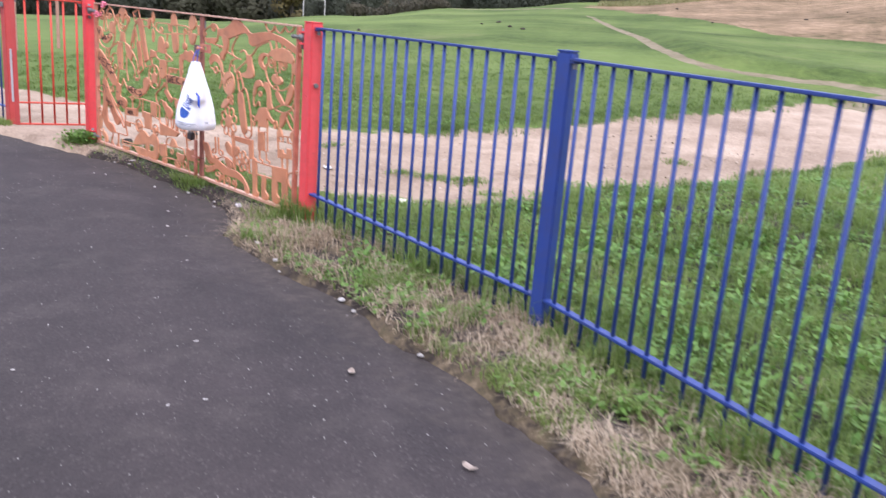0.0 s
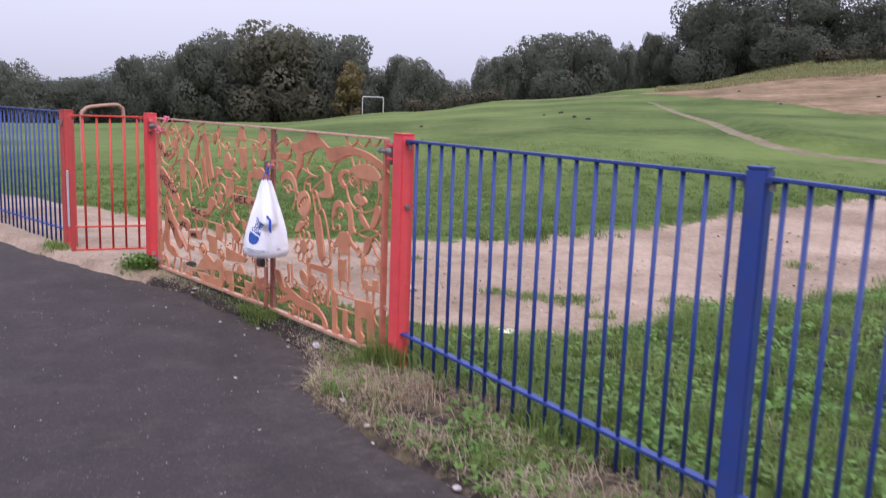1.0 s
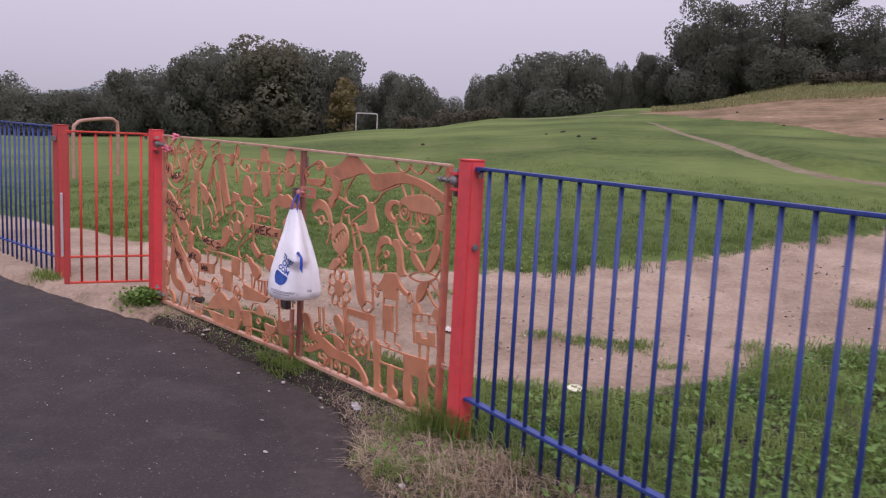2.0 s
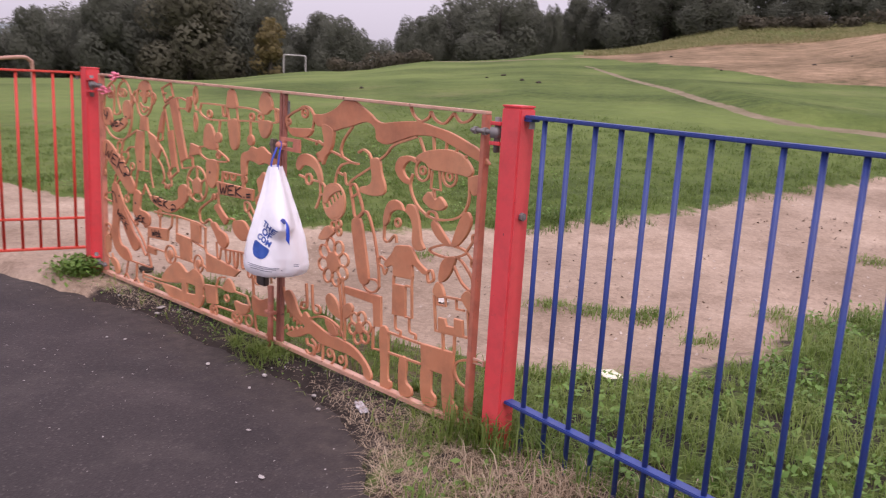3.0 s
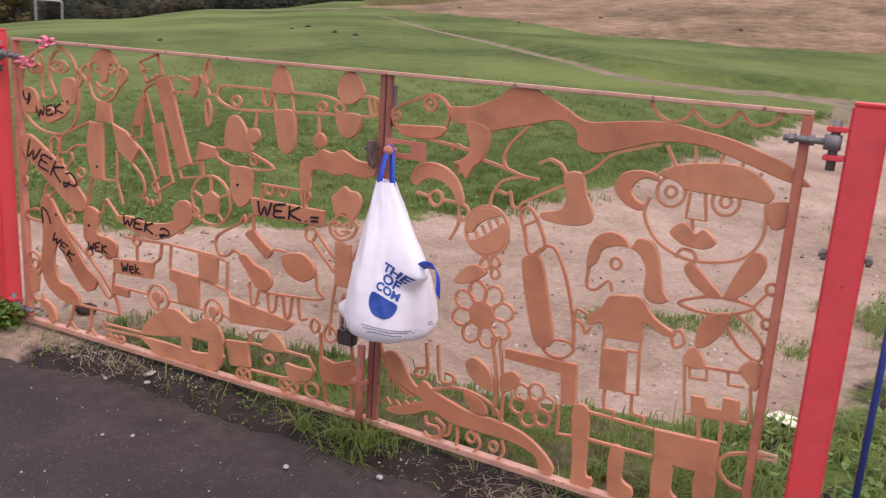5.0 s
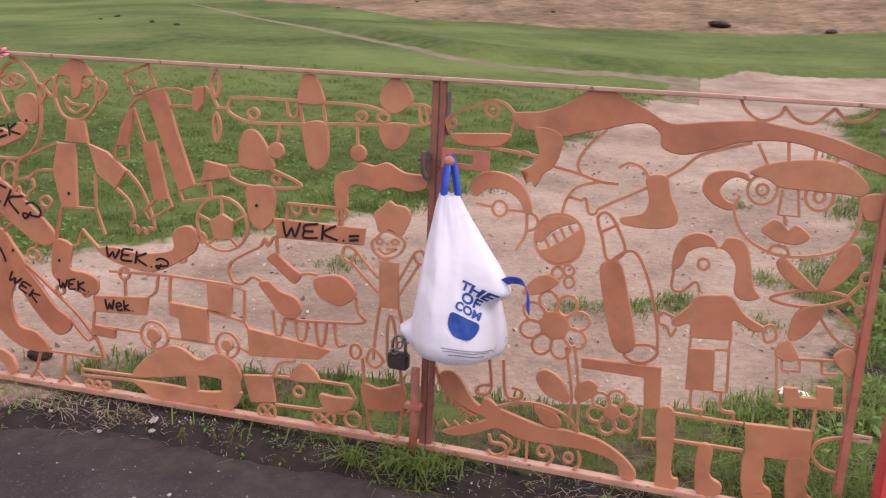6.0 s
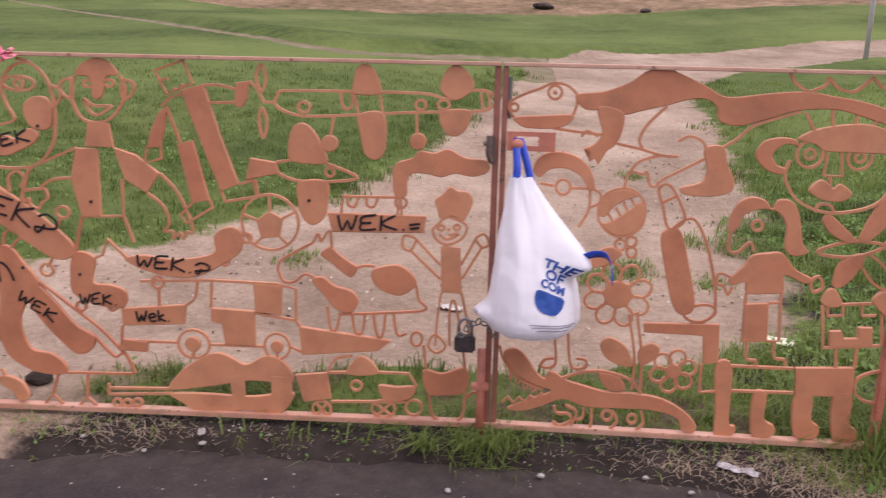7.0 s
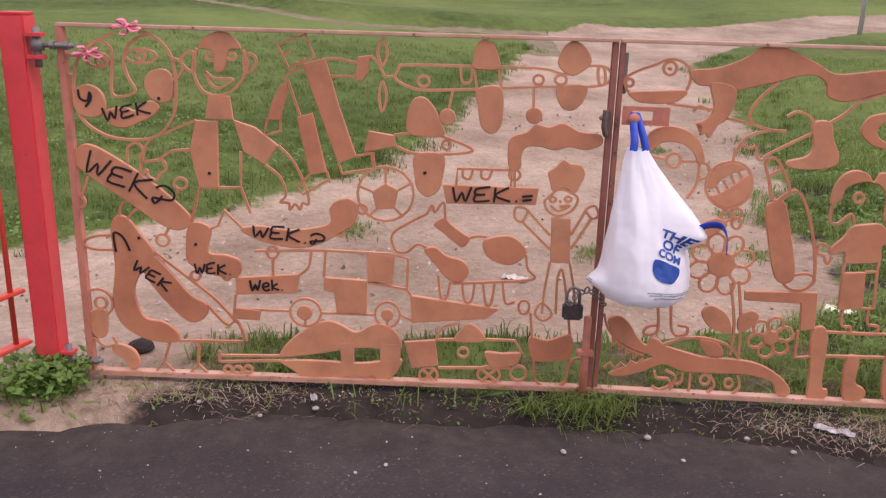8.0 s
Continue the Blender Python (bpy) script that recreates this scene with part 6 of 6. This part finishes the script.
blades("corner_straw", x, y, 0.026, 0.0024, 3.6, STRAW, "dead grass strewn beside the tarmac", 0.4)
x, y = scatter(1500, 2.72, 3.08, 4.7, 7.55, lambda x, y: (x > tarmac_edge(y) - 0.06) * 1.0)
blades("soil_straw", x, y, 0.012, 0.002, 4.0, STRAW, "bits of straw on the dark soil under the gate", 0.3)
leaves("soil_bits", x[::4] + 0.02, y[::4], 0.002, 0.006, 0.008, PALE_STONE, "pale grit and crumbs on the dark soil")
# tussocks by the meeting stiles and behind the gate
spots = np.array([(2.925, 5.99), (2.935, 5.86), (2.94, 5.76), (3.09, 5.87), (3.1, 6.13), (3.1, 6.84), (3.12, 6.5), (3.16, 7.12), (3.12, 5.5), (3.18, 5.05)])
pick = rng.integers(0, len(spots), 620)
blades("tussocks", spots[pick, 0] + rng.normal(size=620) * 0.014, spots[pick, 1] + rng.normal(size=620) * 0.022, 0.085, 0.0055, 1.5, GRASS, "bright green grass tussocks at the foot of the gate", 1.2)
x, y = scatter(500, 2.84, 3.0, 6.7, 7.4, lambda x, y: x * 0 + 1, 0.05)
blades("strewn_straw", x, y, 0.022, 0.002, 4.2, STRAW, "pale dead stalks strewn on the soil under the gate", 0.3)
# dry tall grass on the bank
bx = np.radians(rng.uniform(8, 35, 42000))
br = rng.uniform(63, 79, 42000)
blades("bank_grass", 0.7 + br * np.cos(bx), 2.35 + br * np.sin(bx), 0.14 + 0.22 * patch(br, np.degrees(bx), 1.7, 1), 0.035, 0.9, leaf_material("bank_blades", [(0.0, (0.16, 0.19, 0.07)), (0.5, (0.26, 0.25, 0.11)), (1.0, (0.4, 0.34, 0.18))], 0.8, 0.4), "tall dry yellowish grass on the bank")

# ---- litter and loose bits ----
def flake(name, x, y, size, mat, label, category, curl=0.3, aspect=0.6, group=""):
    bm = bmesh.new()
    n = 7
    pts = [(size * math.cos(k * math.tau / n) * random.uniform(0.7, 1.1), size * aspect * math.sin(k * math.tau / n) * random.uniform(0.7, 1.1)) for k in range(n)]
    mid = bm.verts.new((0, 0, 0.002))
    ring = [bm.verts.new((a, b, 0.002 + curl * (a * a + b * b) / size)) for a, b in pts]
    for k in range(n):
        bm.faces.new((mid, ring[k], ring[(k + 1) % n]))
    ob = part(name, bm, mat)
    ob.modifiers.new("thick", "SOLIDIFY").thickness = 0.0015
    z = max(float(relief(np.array([x]), np.array([y]))[0]), 0.0)
    ob.matrix_basis = pose(x, y, z + 0.002, 0, 0, random.uniform(0, 360))
    return tagged(ob, label, category, group)


def pebble(x, y, size, mat, label, name="stone", group="stones by the gate"):
    bm = bmesh.new()
    bmesh.ops.create_icosphere(bm, subdivisions=2, radius=size)
    o = Vector((x * 7, y * 7, size * 90))
    for v in bm.verts:
        v.co *= 1 + 0.45 * noise.noise(v.co / size * 0.8 + o)
        v.co.z *= 0.6 if size < 0.1 else 0.4
    ob = part(name, bm, mat)
    z = max(float(relief(np.array([x]), np.array([y]))[0]), 0.0)
    ob.matrix_basis = pose(x, y, z + size * 0.2, 0, 0, random.uniform(0, 360))
    return tagged(ob, label, name, group)


carton = empty("food_carton", 3.93, 4.62, float(relief(np.array([3.93]), np.array([4.62]))[0]) + 0.012, 62)
bm = bmesh.new()
low = [bm.verts.new((x, y, 0)) for x, y in ((-0.058, -0.04), (0.058, -0.04), (0.056, 0.04), (-0.056, 0.038))]
top = [bm.verts.new((x, y, z)) for x, y, z in ((-0.064, -0.046, 0.036), (0.063, -0.048, 0.04), (0.06, 0.044, 0.031), (-0.06, 0.045, 0.028))]
bm.faces.new(low[::-1])
for k in range(4):
    bm.faces.new((low[k], low[(k + 1) % 4], top[(k + 1) % 4], top[k]))
bmesh.ops.bevel(bm, geom=[e for e in bm.edges if len(e.link_faces) == 2], offset=0.004, segments=2, affect="EDGES")
part("box", bm, CARD, carton).modifiers.new("thick", "SOLIDIFY").thickness = 0.002
bm = bmesh.new()
rows = [[bm.verts.new((x, y, 0.047 + 0.04 * (y + 0.046) - 0.002 * math.sin(40 * x))) for y in (-0.046, -0.01, 0.02, 0.05)] for x in (-0.062, -0.02, 0.02, 0.062)]
for r, t in zip(rows, rows[1:]):
    for k in range(3):
        bm.faces.new((r[k], t[k], t[k + 1], r[k + 1]))
part("lid", bm, CARD, carton, smooth=True).modifiers.new("thick", "SOLIDIFY").thickness = 0.002
tagged(carton, "crumpled pale yellow card food carton on the earth", "litter")
flake("dead_leaf", 1.87, 2.62, 0.035, DEAD_LEAF, "pale curled dead leaf lying on the tarmac", "leaf", 0.5, 0.45, "dead leaves")
flake("dead_leaf", 1.72, 1.86, 0.035, DEAD_LEAF, "pale curled dead leaf lying on the tarmac", "leaf", 0.5, 0.4, "dead leaves")
for x, y, s in ((2.346, 3.807, 0.014), (2.287, 4.866, 0.018), (1.2, 2.75, 0.01), (1.32, 2.72, 0.011), (1.55, 3.2, 0.012), (2.05, 4.2, 0.01), (2.46, 5.2, 0.012), (0.9, 3.3, 0.01)):
    flake("paper_scrap", x, y, s, PALE_STONE, "small pale scrap lying on the tarmac", "litter", 0.2, 0.5, "pale scraps")
for x, y, s in ((2.83, 5.63, 0.011), (2.9, 6.68, 0.011), (2.86, 6.85, 0.008), (2.6, 6.42, 0.006), (2.72, 5.9, 0.009), (2.88, 7.05, 0.008), (2.7, 5.55, 0.007), (2.55, 6.5, 0.006), (2.78, 5.2, 0.009), (2.85, 5.32, 0.01), (2.5, 4.25, 0.015), (2.42, 3.95, 0.014), (2.35, 3.3, 0.016), (2.2, 2.6, 0.014), (2.3, 3.15, 0.012)):
    pebble(x, y, s, PALE_STONE, "small whitish stone at the tarmac's edge")
for x, y, s in ((23.8, 21.9, 0.085), (19.9, 17.4, 0.07), (16.5, 20.8, 0.06), (22.6, 21.6, 0.055), (33.0, 4.4, 0.4), (20.8, 18.7, 0.07), (31.5, 1.0, 0.2)):
    pebble(x, y, s, DARK_CLOD, "dark clod of turned earth on the grass", "clod", "dark clods")
for k in range(9):
    b, r = radians(6 + 2.7 * k + 0.8 * math.sin(k * 5)), 34 + 24 * (0.5 + 0.5 * math.sin(k * 2.4))
    pebble(1 + r * math.cos(b), 4 + r * math.sin(b), 0.035 + 0.025 * (k % 3), DARK_CLOD, "dark clod of earth on the dry hillside", "clod", "clods on the hillside")
def crumpled(name, x, y, length, width, mat, label, turn):
    """A crumpled sheet: a folded, puckered strip with thickness."""
    bm = bmesh.new()
    z = max(float(relief(np.array([x]), np.array([y]))[0]), 0.0) + 0.004
    rows = [[bm.verts.new((length * (i / 9 - 0.5), width * (j / 5 - 0.5) * (1 - 0.5 * abs(i / 9 - 0.5)), 0.35 * width * abs(noise.noise((i * 0.9 + x, j * 0.8 + y, 0.3))) + 0.15 * width * math.sin(j * 1.1) ** 2)) for j in range(6)] for i in range(10)]
    for r, t in zip(rows, rows[1:]):
        for j in range(5):
            bm.faces.new((r[j], t[j], t[j + 1], r[j + 1]))
    ob = part(name, bm, mat)
    ob.modifiers.new("thick", "SOLIDIFY").thickness = 0.0012
    ob.matrix_basis = pose(x, y, z, 0, 0, turn)
    return tagged(ob, label, "litter", "litter by the gate")


crumpled("paper_wrapper", 4.29, 5.99, 0.12, 0.07, plain("white_paper", (0.42, 0.38, 0.34), (0.66, 0.62, 0.57), 30), "crumpled dirty white paper on the trodden earth", 70)
crumpled("plastic_wrapper", 2.87, 5.05, 0.12, 0.045, plain("clear_film", (0.12, 0.1, 0.1), (0.6, 0.57, 0.56), 70, 0.2), "torn greyish plastic wrapper on soil by the gate", 62)
crumpled("paper_scrap", 2.93, 6.69, 0.045, 0.025, PALE_STONE, "small torn white paper scrap under the gate", 15)
pebble(3.2, 7.36, 0.045, DARK_CLOD, "black stone in the grass behind the gate", "stone", "")
# white bits and grit on the tarmac
gxs, gys = rng.uniform(0.2, 2.9, 2600), rng.uniform(0.3, 8.5, 2600)
ok = gxs < tarmac_edge(gys) - 0.02
gq = np.stack([gxs[ok], gys[ok], 0 * gxs[ok] + 0.0035], 1)
gs = (0.0008 + 0.0036 * rng.uniform(0, 1, len(gq)) ** 2.5)[:, None]
ga = rng.uniform(0, math.tau, len(gq))[:, None]
corners = np.stack([gq + gs * np.concatenate([np.cos(ga + k * 1.57), np.sin(ga + k * 1.57), 0 * ga + (0.5 if k == 1 else 0)], 1) for k in range(4)], 1)
tagged(new("grit", quad_mesh("grit", corners, PALE_STONE)), "pale grit and bits strewn over the tarmac", "grit", kind="stuff")
# pebbles, dead leaves and straw on the trodden earth, and tufts by the latch post
px_, py_ = scatter(1500, 3.2, 9.5, 3.8, 9.0, lambda x, y: (earth_depth(x, y) > 0.1) * np.clip(1.2 - (x - 3) / 8, 0.2, 1))
pz_ = relief(px_, py_)
ps_ = rng.uniform(0.003, 0.011, len(px_))[:, None]
pa_ = rng.uniform(0, math.tau, len(px_))[:, None]
pq_ = np.stack([px_, py_, pz_], 1)
quads = np.stack([pq_ + ps_ * np.concatenate([np.cos(pa_ + k * 1.57), np.sin(pa_ + k * 1.57), 0 * pa_ + (1.1 if k in (1, 2) else 0.1)], 1) for k in range(4)], 1)
tagged(new("gravel", quad_mesh("gravel", quads, plain("path_gravel", (0.3, 0.23, 0.17), (0.55, 0.46, 0.39), 50))), "loose small stones on the trodden earth", "gravel", kind="stuff")
x, y = scatter(360, 3.2, 9.0, 4.0, 8.5, lambda x, y: (earth_depth(x, y) > 0.05) * 1.0, 0.12)
leaves("fallen_bits", x, y, 0.003, 0.006, 0.03, plain("brown_bits", (0.09, 0.06, 0.04), (0.2, 0.14, 0.09), 60), "small brown leaves and bits on the earth")
x, y = scatter(1400, 2.5, 2.8, 8.55, 9.1, lambda x, y: np.exp(-((y - 8.75) / 0.15) ** 2 - ((x - 2.64) / 0.08) ** 2), 0.02)
blades("latch_post_grass", x, y, 0.07, 0.006, 0.8, GRASS, "green tuft at the latch post's foot")

x, y = scatter(900, 2.85, 3.12, 4.3, 4.72, lambda x, y: np.exp(-((y - 4.5) / 0.13) ** 2 - ((x - 2.97) / 0.1) ** 2), 0.015)
blades("post_grass", x, y, 0.17, 0.006, 0.7, GRASS, "tall grass tuft round the red post's foot")
# coarser growth near the railings: broad dock leaves in clumps, matted straw and weeds on the verge
x, y = scatter(4600, 2.2, 5.2, -0.8, 3.6, lambda x, y: off_earth(x, y) * (x > fence_x(y) + 0.08), 0.06, 26)
leaves("dock_leaves", x, y, 0.04, 0.1, 0.042, WEED, "clumps of broad bright green dock leaves behind railings")
x, y = scatter(17000, 1.7, 3.0, 0.2, 4.5, lambda x, y: in_verge(x, y) * (0.15 + 0.85 * (patch(x, y, 0.16, 6) > 0.45)), 0.06, 40)
blades("matted_straw", x, y, 0.08, 0.0036, 1.7, STRAW, "matted pale straw in clumps on the verge", 0.6)
x, y = scatter(1300, 1.75, 2.95, 0.3, 3.8, in_verge, 0.05, 30)
leaves("verge_clumps", x, y, 0.01, 0.06, 0.036, WEED, "small clumps of green weeds on the verge")
x, y = scatter(3600, 1.7, 2.9, 0.2, 3.6, in_verge, 0.035, 40)
blades("verge_tufts", x, y, 0.085, 0.005, 1.0, GRASS, "scattered green grass tufts on the verge")
